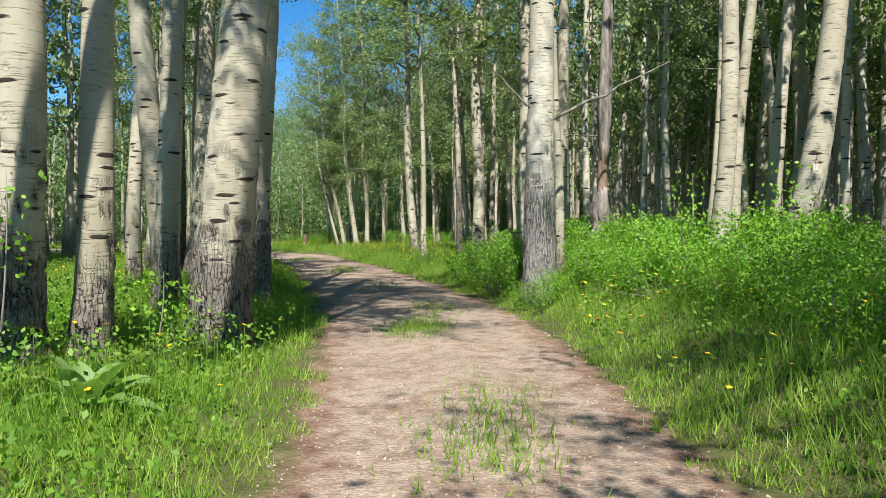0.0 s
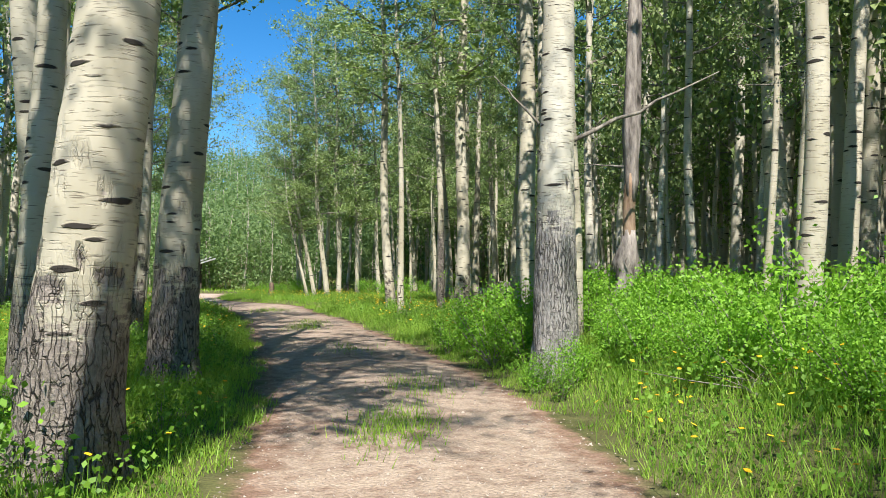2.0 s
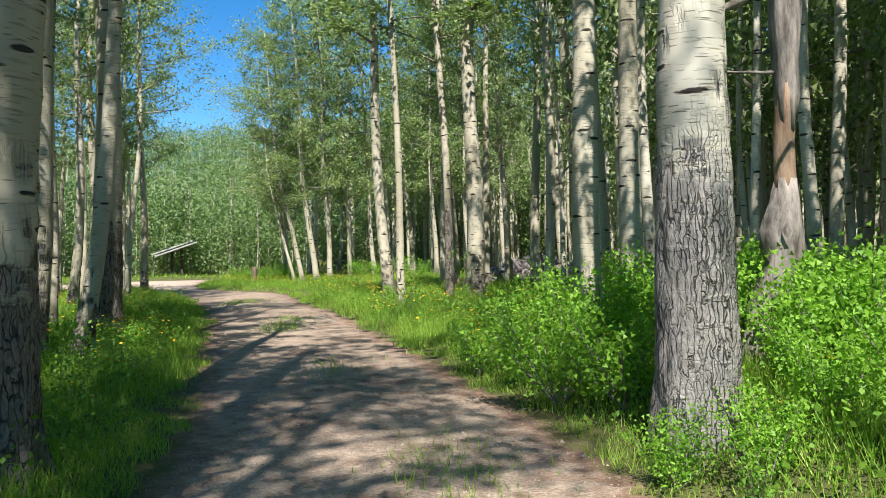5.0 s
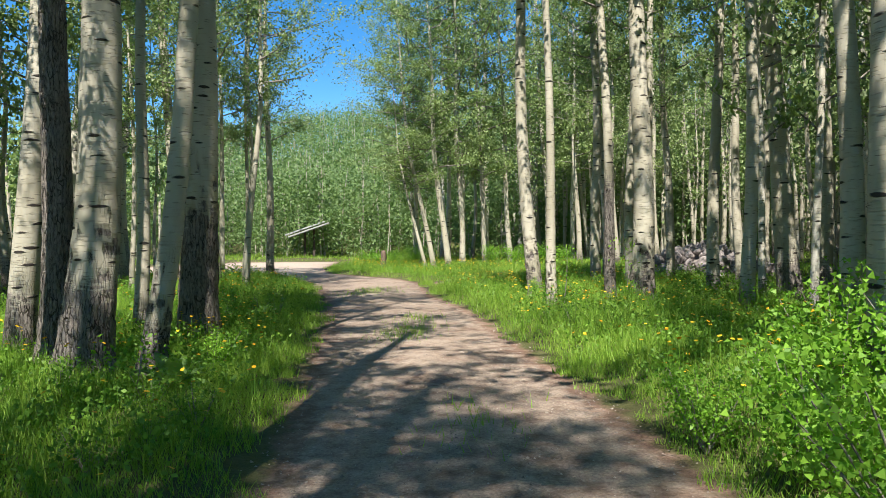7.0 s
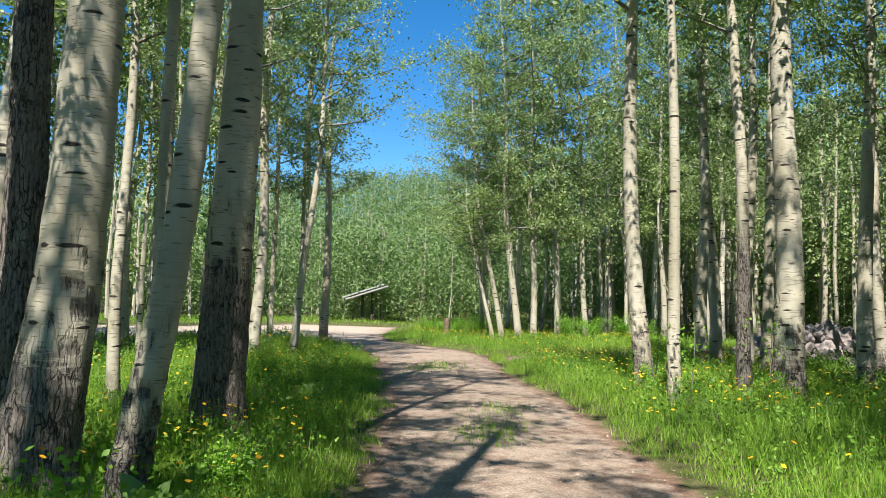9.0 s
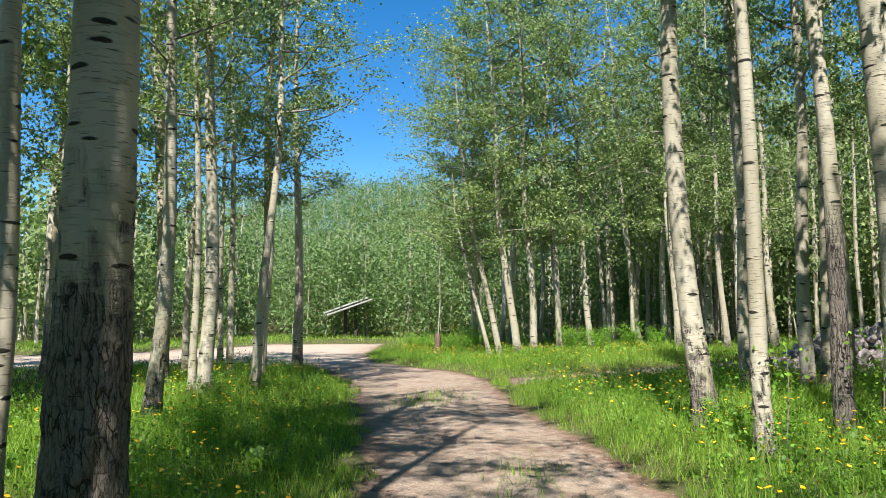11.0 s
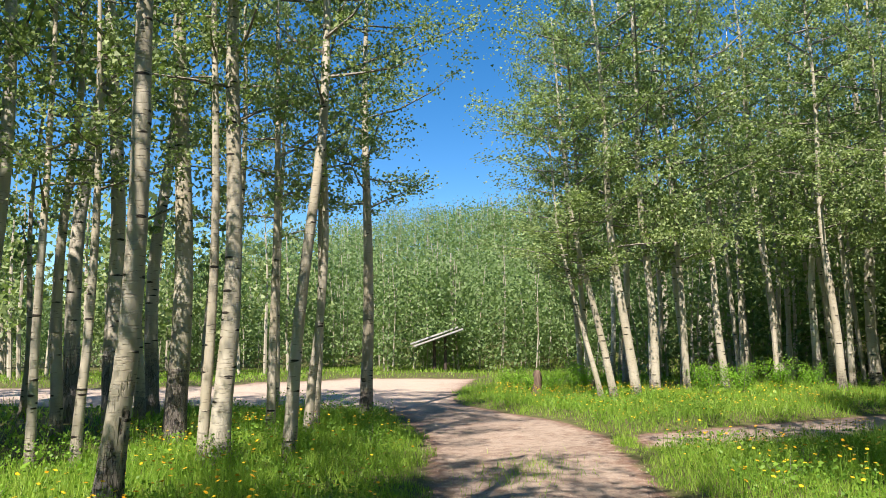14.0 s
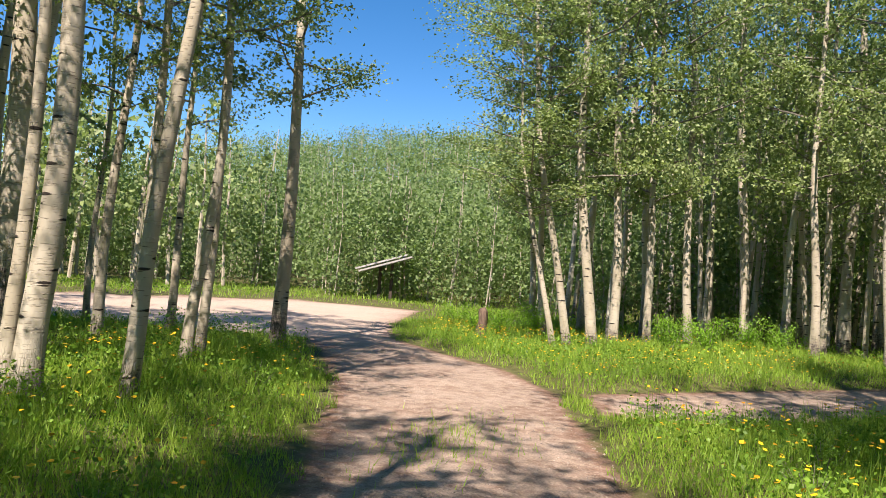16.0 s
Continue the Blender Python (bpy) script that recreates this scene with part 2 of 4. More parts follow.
def tube(points, radii, sides, wobble=None):
    """Rings round a line of points; wobble(angle, point, radius) gives each corner's own radius."""
    verts, faces = [], []
    for i, (p, r) in enumerate(zip(points, radii)):
        d = (Vector(points[min(i + 1, len(points) - 1)]) - Vector(points[max(i - 1, 0)])).normalized()
        u = d.cross(Vector((0, 1, 0.01))).normalized()
        v = u.cross(d)
        for k in range(sides):
            a = 2 * math.pi * k / sides
            q = wobble(a, p, r) if wobble else r
            verts.append(Vector(p) + (u * math.cos(a) + v * math.sin(a)) * q)
    for i in range(len(points) - 1):
        for k in range(sides):
            a, b = i * sides + k, i * sides + (k + 1) % sides
            faces.append((a, b, b + sides, a + sides))
    faces.append(tuple(range(sides))[::-1])
    top = (len(points) - 1) * sides
    faces.append(tuple(range(top, top + sides)))
    return verts, faces


# ---- plan ----
LEFT_Y = np.array([-60, 0, 4.3, 6.4, 8.6, 11.6, 14.2, 17.8, 21.3, 25, 28.8, 34, 38.1, 42.4])
LEFT_X = np.array([2.0, 0.0, -0.46, -0.72, -1.0, -1.5, -2.1, -2.97, -3.94, -4.9, -6.15, -8.1, -10.2, -13.1])
RIGHT_Y = np.array([-60, 0, 4.3, 8, 11.8, 15.3, 19, 22.6, 26, 30.5, 35.9, 38.4, 39.9, 42.4])
RIGHT_X = np.array([5.0, 2.3, 2.13, 2.0, 1.68, 0.95, 0.04, -0.95, -1.75, -3.4, -4.76, -6.1, -7.7, -9.9])
LOT = [(-9.9, 42.3), (-11.6, 47), (-14.0, 58), (-17.5, 58), (-20.7, 56), (-22.8, 51), (-25, 47), (-32, 45.5), (-40, 44.5), (-40, 37.6), (-20, 38.4), (-13.3, 39.2), (-11.6, 40.2)]
SIDE_PATH = [(-4.2, 34.3), (-2.4, 34.3), (0.3, 37.4), (4, 41.2), (9, 45), (14, 48), (13, 50), (7, 47), (2, 43.2), (-1.9, 39.2), (-4.7, 36.2)]


def inside(poly, x, y):
    hit = np.zeros(x.shape, bool)
    for (x0, y0), (x1, y1) in zip(poly, poly[1:] + poly[:1]):
        cross = (y0 > y) != (y1 > y)
        hit ^= cross & (x < (x1 - x0) * (y - y0) / (y1 - y0 + 1e-12) + x0)
    return hit


def away(poly, x, y):
    """Distance to the outline, minus inside."""
    best = np.full(x.shape, 1e9)
    for (x0, y0), (x1, y1) in zip(poly, poly[1:] + poly[:1]):
        dx, dy = x1 - x0, y1 - y0
        t = np.clip(((x - x0) * dx + (y - y0) * dy) / (dx * dx + dy * dy), 0, 1)
        best = np.minimum(best, np.hypot(x - x0 - t * dx, y - y0 - t * dy))
    return np.where(inside(poly, x, y), -best, best)


def off_road(x, y):
    """Metres from the nearest bare ground: the track, the lot or the side path (minus inside)."""
    left, right = np.interp(y, LEFT_Y, LEFT_X), np.interp(y, RIGHT_Y, RIGHT_X)
    track = np.maximum(left - x, x - right) * 0.95
    track = np.where(y > 42.4, 99.0, track)
    return np.minimum(np.minimum(track, away(LOT, x, y)), away(SIDE_PATH, x, y))


def smooth(a, b, v):
    t = np.clip((v - a) / (b - a), 0, 1)
    return t * t * (3 - 2 * t)


def ground_z(x, y):
    x, y = np.asarray(x, float), np.asarray(y, float)
    d = off_road(x, y)
    right = x > np.interp(y, RIGHT_Y, RIGHT_X)
    bank = np.where(right, 0.44 - 0.28 * smooth(15, 23, y), 0.10) * smooth(0.0, np.where(right, 1.1, 2.0), d)
    roll = 0.05 * np.sin(x * 0.9 + 1.3) * np.sin(y * 0.7) + 0.06 * np.sin(x * 0.23 + y * 0.31)
    hill = 0.21 * np.maximum(0, y + 0.25 * x - 60) * smooth(0, 30, y + 0.25 * x - 56)
    ruts = 0.03 * np.exp(-(((x - (np.interp(y, LEFT_Y, LEFT_X) + np.interp(y, RIGHT_Y, RIGHT_X)) / 2)) / 0.35) ** 2) * (y < 42)
    return bank + roll * smooth(0.3, 3, d) + hill + ruts * (d < 0)


# ---- ground ----
def build_ground():
    xs = np.concatenate([[-1500, -500, -200, -110], np.arange(-80, -18, 2.0), np.arange(-18, 9, 0.16), np.arange(9, 80, 2.0), [110, 200, 500, 1500]])
    ys = np.concatenate([[-1500, -500, -150], np.arange(-60, 2, 2.0), np.arange(2, 52, 0.2), np.arange(52, 130, 2.0), [160, 250, 500, 1500]])
    gx, gy = np.meshgrid(xs, ys)
    gz = ground_z(gx, np.minimum(gy, 160))
    d = off_road(gx, gy)
    dirt = 1 - smooth(-0.6, 0.3, d)
    lot = 1 - smooth(-2.0, 1.0, away(LOT, gx, gy))
    verts = np.stack([gx, gy, gz], -1).reshape(-1, 3)
    w = len(xs)
    bare = []
    green = []
    centre = off_road((gx[:-1, :-1] + gx[1:, 1:]) / 2, (gy[:-1, :-1] + gy[1:, 1:]) / 2) < 0.1
    for j in range(len(ys) - 1):
        for i in range(w - 1):
            a = j * w + i
            (bare if centre[j, i] else green).append((a, a + 1, a + 1 + w, a + w))
    for name, faces, label in (("ground", green, "grassy forest floor of brown soil and moss"), ("road", bare, "pale pinkish gravel track that opens into a lot")):
        used = np.unique(np.array(faces))
        index = np.zeros(len(verts), int)
        index[used] = np.arange(len(used))
        data = mesh_from(name, verts[used], index[np.array(faces)].tolist(), EARTH, True)
        data.attributes.new("dirt", "FLOAT", "POINT").data.foreach_set("value", dirt.ravel()[used])
        data.attributes.new("lot", "FLOAT", "POINT").data.foreach_set("value", lot.ravel()[used])
        tagged(new(name, data), label, name, kind="structure")


build_ground()

# ---- aspens ----
def stem_line(height, lean, seed, bend=0.10, steps=24, crook=0.0):
    """Points up a trunk that leans, straightens with height and wavers a little."""
    rng = np.random.default_rng(seed)
    p1, p2, k = rng.uniform(0, 6.3), rng.uniform(0, 6.3), rng.uniform(0.5, 0.9)
    line = []
    for i in range(steps + 1):
        z = height * (i / steps) ** 1.25
        far = min(z, 5) + 0.45 * max(0, z - 5)
        grow = min(1.0, z / 1.5)
        line.append((lean[0] * far + grow * bend * math.sin(k * z + p1) - grow * bend * math.sin(p1) + crook * math.sin(z * 1.9) * min(1, z),
                     lean[1] * far + grow * bend * math.sin(k * z + p2) - grow * bend * math.sin(p2), z))
    return line


def trunk_mesh(name, height, diameter, lean, seed, rough_to, material, sides=12, steps=24, bend=0.08, flare=0.3, relief=0.0, crook=0.0, ragged=1.0):
    line = stem_line(height, lean, seed, bend, steps, crook)
    radii = [diameter / 2 * (max(0.03, 1 - z / (height * 1.03)) ** 0.75 * 1.06 + flare * math.exp(-z / 0.22) + 0.10 * math.exp(-z / 1.1)) for _, _, z in line]
    line[0] = (line[0][0], line[0][1], -0.15)
    rough = []

    def wobble(a, p, r):
        z = p[2]
        c, s = math.cos(a), math.sin(a)
        patch = noise.noise((c * 1.6 + seed, s * 1.6, z * 1.1)) * ragged
        f = float(smooth(rough_to + 0.55, rough_to - 0.45, z + patch * 0.35))
        if relief and z < rough_to + 1.3:
            collar = abs(noise.noise((c * 0.45 + seed, s * 0.45, (z + 0.04 * math.sin(3 * a)) * 4.2)))
            f = max(f, float(smooth(0.09, 0.02, collar)) * float(smooth(rough_to + 1.3, rough_to + 0.4, z)))
        rough.append(f)
        lump = noise.noise((c * 1.2, s * 1.2 + seed, z * 1.4)) * 0.05
        root = math.exp(-max(z, 0) / 0.25) * 0.16 * math.sin(5 * a + seed)
        cut = 0.0
        if relief:
            k = 3.3 * diameter / 0.5
            ridge = abs(noise.noise((c * k * 2.2 + seed, s * k * 2.2, z * 3.2))) + 0.5 * abs(noise.noise((c * k * 5, s * k * 5 + seed, z * 9)))
            cut = relief * f * (min(ridge, 0.45) - 0.18) / diameter * 2
            cut += 0.02 * (1 - f) * noise.noise((c * 0.8 + seed, s * 0.8, z * 9)) * relief * 40
        return r * (1 + lump + root + cut)

    verts, faces = tube(line, radii, sides, wobble)
    return mesh_from(name, verts, faces, material, True, rough), line


def crown_mesh(name, seed, leaves, size, length=9.0, spread=1.7, limbs=16, material=LEAF, low=0.0, corners_of=4):
    """Limbs and leaves round a stem that runs from 0 to length."""
    rng = np.random.default_rng(seed)
    verts, faces, spots = [], [], []
    for i in range(limbs):
        z0 = length * (low + (0.97 - low) * (i + rng.uniform(0, 0.8)) / limbs)
        a = i * 2.4 + rng.uniform(-0.5, 0.5)
        reach = spread * (0.45 + 0.75 * math.sin(math.pi * min(1, (z0 / length) * 0.85 + 0.12))) * rng.uniform(0.6, 1.15)
        rise = rng.uniform(0.05, 0.75) * reach
        line = [(math.cos(a) * reach * t, math.sin(a) * reach * t, z0 + rise * t ** 1.4 + 0.06 * math.sin(5 * t + i)) for t in (0, 0.35, 0.7, 1.0)]
        v, f = tube(line, [0.03, 0.022, 0.013, 0.004], 4)
        faces += [tuple(k + len(verts) for k in q) for q in f]
        verts += v
        for t in np.linspace(0.25, 1.1, 6):
            spots.append((math.cos(a) * reach * t + rng.normal() * 0.15, math.sin(a) * reach * t + rng.normal() * 0.15, z0 + rise * t ** 1.4 + rng.normal() * 0.12, 0.12 + 0.16 * t))
    spots = np.array(spots)
    pick = rng.integers(0, len(spots), leaves)
    centres = spots[pick, :3] + np.clip(rng.normal(size=(leaves, 3)), -1.6, 1.6) * (spots[pick, 3] * rng.uniform(0.3, 1.25, leaves))[:, None] * np.array([1, 1, 0.75])
    corners = leaf_corners(rng, centres, size, 0.5, 0.92, corners_of)
    base = len(verts)
    verts = [tuple(v) for v in verts] + [tuple(v) for v in corners.reshape(-1, 3)]
    wood = len(faces)
    faces += [tuple(range(base + corners_of * i, base + corners_of * (i + 1))) for i in range(leaves)]
    data = mesh_from(name, verts, faces, TWIG)
    data.materials.append(material)
    data.polygons.foreach_set("material_index", [0] * wood + [1] * leaves)
    return data


CROWNS = [crown_mesh("crown", 40 + i, 6800, 0.062, spread=s, limbs=18, corners_of=3) for i, s in enumerate((1.6, 1.9, 1.5, 1.75))]

DENSE_CROWNS = [crown_mesh("crown", 80 + i, 11500, 0.062, spread=1.9, limbs=26, corners_of=3) for i in range(3)]
HIGH_CROWNS = [crown_mesh("crown", 60 + i, 1350, 0.125, spread=1.9, limbs=16, corners_of=3) for i in range(5)]


def limb(parent, start, end, thick, seed, label="bare grey dead branch"):
    rng = np.random.default_rng(seed)
    start, end = np.array(start), np.array(end)
    line = [tuple(start + (end - start) * t + (rng.normal(size=3) * 0.010 * np.linalg.norm(end - start) * math.sin(math.pi * t))) for t in np.linspace(0, 1, 8)]
    v, f = tube(line, np.linspace(thick, thick * 0.25, 8), 7)
    return part("dead_branch", mesh_from("dead_branch", v, f, TWIG, True), parent, label)


def scar_mesh(seed):
    """A raised dark lip of bark, as an old branch leaves it; it looks along +x."""
    r = np.random.default_rng(seed)
    verts, faces = [], []
    for i in range(13):
        t = i / 12 * 2 - 1
        w = (1 - t * t) ** 0.6
        droop = -0.25 * t * t + r.normal() * 0.02
        for a in range(6):
            q = 2 * math.pi * a / 6
            verts.append((0.13 * w * max(-0.4, math.cos(q)) - 0.12 * t * t, t * 0.5, droop + 0.11 * w * math.sin(q)))
    for i in range(12):
        for a in range(6):
            k, n = i * 6 + a, i * 6 + (a + 1) % 6
            faces.append((k, k + 6, n + 6, n))
    return mesh_from("bark_scar", verts, faces, SCAR, True)


SCARS = [scar_mesh(i) for i in range(4)]


def scars(bole, line, diameter, height, seed):
    r = np.random.default_rng(seed)
    for _ in range(int(r.integers(7, 11))):
        z = r.uniform(0.9, 5.5)
        at = min(line, key=lambda q: abs(q[2] - z))
        a = r.uniform(0, 6.28)
        radius = diameter / 2 * ((1 - at[2] / (height * 1.03)) ** 0.75 * 1.06 + 0.10 * math.exp(-at[2] / 1.1))
        wide = diameter * r.uniform(0.10, 0.24)
        s = part("bark_scar", SCARS[int(r.integers(0, 4))], bole)
        s.matrix_basis = Matrix.Translation((at[0] + math.cos(a) * radius * 0.985, at[1] + math.sin(a) * radius * 0.985, at[2])) @ Matrix.Rotation(a, 4, "Z") @ Matrix.Diagonal((wide * 0.6, wide, wide * r.uniform(0.18, 0.45), 1))


serial = [100]


def aspen(x, y, diameter, lean=0.0, lean_y=0.0, height=15.0, rough_to=0.5, crown=6.0, material=BARK_BROWN, near=False, label="", dip=0.0, bend=0.06, spread=1.0, ragged=0.8, flare=0.22, dense=False):
    """One aspen with a trunk and a crown of its own; crown: the height at which the leaves begin."""
    serial[0] += 1
    seed = serial[0]
    words = label or "pale aspen with black bark scars standing in grass"
    tree = thing("aspen_tree", (x, y, float(ground_z(x, y)) - dip), words, "tree", "aspens along the track")
    sides, steps = (44, 120) if near else (14, 26)
    data, line = trunk_mesh("trunk", height, diameter, (lean, lean_y), seed, rough_to, material, sides, steps, bend, flare=flare, relief=0.07 if near else 0.0, ragged=ragged)
    bole = part("trunk", data, tree)
    if near:
        scars(bole, line, diameter, height, seed)
    if crown < height:
        at = min(line, key=lambda p: abs(p[2] - crown))
        top = line[-1]
        leaves = part("crown", DENSE_CROWNS[seed % 3] if dense else CROWNS[seed % len(CROWNS)] if crown < 6.9 else HIGH_CROWNS[seed % len(HIGH_CROWNS)], tree, "loose crown of small green leaves")
        k = (height - crown + 0.6) / 9.0
        slant = Matrix.Identity(4)
        slant[0][2], slant[1][2] = (top[0] - at[0]) / (height - crown), (top[1] - at[1]) / (height - crown)
        width = spread * (0.75 + 0.1 * (seed % 4))
        leaves.matrix_basis = Matrix.Translation(at) @ slant @ Matrix.Diagonal((width, width, k, 1)) @ Matrix.Rotation(seed * 1.7, 4, "Z")
    return tree


# beside the track, on the left bank
GREY = "old pale aspen with a furrowed grey base"
DARK = "stout pale aspen with a dark furrowed base"
aspen(-3.10, 6.83, 0.40, 0.04, rough_to=0.9, near=True, label=DARK, crown=9)
aspen(-2.64, 7.23, 0.29, 0.07, rough_to=0.5, near=True, label="slender crooked aspen with a scarred white trunk", bend=0.10, crown=9.5)
aspen(-3.70, 11.84, 0.36, -0.055, rough_to=0.6, label=DARK)
aspen(-3.20, 10.40, 0.29, 0.0, rough_to=1.0, label="slender aspen, blackened at the foot", crown=9.5)
aspen(-4.6, 14.2, 0.34, 0.03, rough_to=0.8, crown=10)
aspen(-5.3, 10.6, 0.34, 0.02, rough_to=1.1, label=DARK, crown=10)
aspen(-6.2, 16.4, 0.30, 0.03, rough_to=0.5)
aspen(-1.87, 8.32, 0.54, 0.065, rough_to=1.05, near=True, label="thick white aspen with a brown furrowed base", crown=10, spread=1.1)
aspen(-2.63, 12.55, 0.50, 0.035, rough_to=1.2, near=True, label="thick shaded aspen, black at the foot", crown=9, spread=1.2)
aspen(-7.06, 19.4, 0.33, 0.079, rough_to=0.7)
aspen(-6.22, 18.9, 0.31, 0.054, rough_to=4.5, label="rough dark-barked aspen leaning against a pale one", near=True)
aspen(-5.62, 18.60, 0.50, 0.07, 0.01, rough_to=1.0, near=True, label=DARK, crown=9, spread=1.1)
aspen(-4.75, 18.5, 0.24, 0.127, 0.02, rough_to=0.5, near=True, label="thin crooked aspen leaning over", crown=5.5, spread=1.5, bend=0.09)
aspen(-5.52, 21.15, 0.50, 0.012, rough_to=1.9, near=True, ragged=1.3, label="thick aspen, black and cracked to eye height", dip=0.12, crown=8.5, spread=1.2)
aspen(-8.2, 23.0, 0.17, -0.03, height=12, rough_to=0.1, crown=5)
aspen(-6.7, 21.6, 0.20, 0.034, height=12, rough_to=0.3, crown=5)
aspen(-8.83, 27.05, 0.23, 0.045, 0.01, rough_to=0.5, height=13, crown=5.2, near=True, label="slim aspen with large black knots", bend=0.08)
aspen(-11.34, 31.2, 0.34, -0.03, rough_to=1.3, height=14, crown=5.5, label="aspen with a dark rough base")
aspen(-9.62, 30.0, 0.27, 0.008, rough_to=0.2, height=14, crown=5.0, label="smooth cream aspen growing with a thin twin")
aspen(-9.86, 29.95, 0.15, -0.005, rough_to=0.2, height=11, crown=5.5, label="thin cream aspen, the twin of a thicker one")
aspen(-8.86, 30.6, 0.18, 0.078, 0.02, rough_to=0.2, height=13, crown=4.8, label="slim aspen leaning towards the track")
aspen(-11.05, 38.0, 0.29, -0.012, rough_to=0.6, height=13, crown=5.2, label="straight aspen at the edge of the lot", spread=1.25, dense=True)
aspen(-10.65, 33.0, 0.16, -0.012, rough_to=0.1, height=11, crown=4.2)
aspen(-10.10, 33.4, 0.16, 0.036, rough_to=0.1, height=12, crown=4.5)
aspen(-12.0, 29.0, 0.13, -0.02, rough_to=0.1, height=10, crown=3.6)
aspen(-11.5, 29.3, 0.14, 0.005, rough_to=0.1, height=10, crown=4.0)
aspen(-10.4, 34.2, 0.15, 0.034, rough_to=0.1, height=11, crown=4.2)
aspen(-12.9, 34.8, 0.18, 0.03, rough_to=0.1, height=12, crown=4.0)
aspen(-14.2, 31.5, 0.2, 0.03, rough_to=0.3, height=12, crown=4.2)
aspen(-13.4, 37.6, 0.17, 0.02, rough_to=0.2, height=11, crown=4.0)
# right bank
big = aspen(1.97, 12.72, 0.47, -0.005, rough_to=1.75, material=BARK_GREY, near=True, label="big white aspen with a grey furrowed base among bushes", crown=7.5, spread=1.5, bend=0.03, ragged=0.25, flare=0.12)
limb(big, (0.21, 0.0, 2.88), (2.15, 0.3, 3.85), 0.032, 5)
limb(big, (-0.2, 0.1, 3.1), (-0.75, 0.3, 3.75), 0.02, 6)
aspen(2.42, 13.7, 0.16, 0.0, rough_to=0.2, crown=6, height=12)
aspen(4.25, 11.2, 0.25, 0.030, rough_to=0.1, near=True, label="smooth cream aspen behind the bushes", crown=7)
aspen(5.25, 11.2, 0.37, 0.145, rough_to=0.9, near=True, label="leaning aspen with a dark base behind bushes", crown=7)
aspen(6.5, 11.0, 0.32, 0.12, rough_to=0.9, crown=7)
aspen(6.8, 17.0, 0.42, -0.02, rough_to=0.8, crown=7)
aspen(5.0, 13.7, 0.12, 0.01, rough_to=0.0, height=7.5, crown=3.2, label="thin young aspen with low leafy twigs", spread=0.6)
aspen(5.1, 12.9, 0.2, 0.06, rough_to=0.2, crown=7)
aspen(5.9, 13.4, 0.24, 0.09, rough_to=0.3, crown=7)
aspen(2.14, 16.7, 0.33, -0.02, rough_to=0.4, crown=7, label=GREY)
aspen(3.2, 18.5, 0.32, -0.02, rough_to=0.6, crown=7)
aspen(3.15, 20.2, 0.26, -0.03, rough_to=0.4, crown=7)
aspen(-0.72, 27.0, 0.28, -0.05, rough_to=0.5, near=True, height=15, crown=6.5, spread=1.7, label="pale aspen beside the track, dark at the foot")
aspen(-0.36, 25.2, 0.18, -0.035, rough_to=0.1, near=True, height=13, crown=6.5, spread=1.6, label="slim pale aspen beside the track")
aspen(0.9, 33.0, 0.27, -0.01, rough_to=0.4)
aspen(0.85, 26.6, 0.21, -0.05, rough_to=2.5, label="dull brown aspen with scaling bark")
aspen(1.45, 26.4, 0.42, -0.005, rough_to=0.6, near=True, label="thick grey-white aspen with lichen round its foot", crown=7, spread=1.7)
aspen(4.2, 26.0, 0.40, -0.09, rough_to=0.9, crown=7)
aspen(6.3, 30.5, 0.40, 0.0, rough_to=0.6, crown=7)
aspen(1.3, 33.5, 0.29, -0.05, rough_to=0.3)
aspen(1.75, 31.8, 0.25, 0.013, rough_to=0.3)
aspen(2.2, 32.2, 0.25, 0.042, rough_to=0.3)
aspen(2.9, 24.0, 0.22, 0.0, rough_to=0.2)
aspen(3.4, 29.2, 0.28, 0.02, rough_to=0.4)
# clump beyond the side path
aspen(-5.95, 43.5, 0.15, -0.21, -0.05, rough_to=0.1, height=9, crown=3.6, spread=1.2, label="thin white aspen leaning out of a clump", dense=True)
dead = aspen(-5.62, 43.8, 0.21, -0.19, -0.05, rough_to=0.2, height=12, crown=4.2, spread=1.4, label="white leaning aspen with bare side branches", dense=True)
limb(dead, (-1.0, -0.2, 5.3), (-3.1, -0.4, 5.9), 0.03, 8)
limb(dead, (-0.75, -0.2, 4.1), (-2.0, -0.3, 4.2), 0.02, 9)
aspen(-5.0, 44.1, 0.27, -0.10, -0.03, rough_to=0.2, height=15, crown=3.8, spread=1.5, dense=True)
aspen(-4.5, 45.2, 0.26, -0.04, -0.01, rough_to=0.2, height=16, crown=4.2, spread=1.5, dense=True)
aspen(-3.6, 46.5, 0.22, -0.05, 0.0, rough_to=0.2, height=15, crown=3.8, spread=1.5, dense=True)
aspen(-2.4, 47.5, 0.24, -0.06, 0.0, rough_to=0.3, height=16, crown=4.2, spread=1.5, dense=True)
aspen(-6.6, 46.0, 0.2, -0.06, 0.0, rough_to=0.3, height=13, crown=3.4, spread=1.3, dense=True)
aspen(-7.4, 49.0, 0.2, -0.05, 0.0, rough_to=0.3, height=13, crown=2.6, spread=1.3, dense=True)
aspen(-0.34, 51.5, 0.32, -0.10, -0.03, rough_to=0.2, height=17, crown=6.5, label="tall bright white aspen leaning", dense=True)


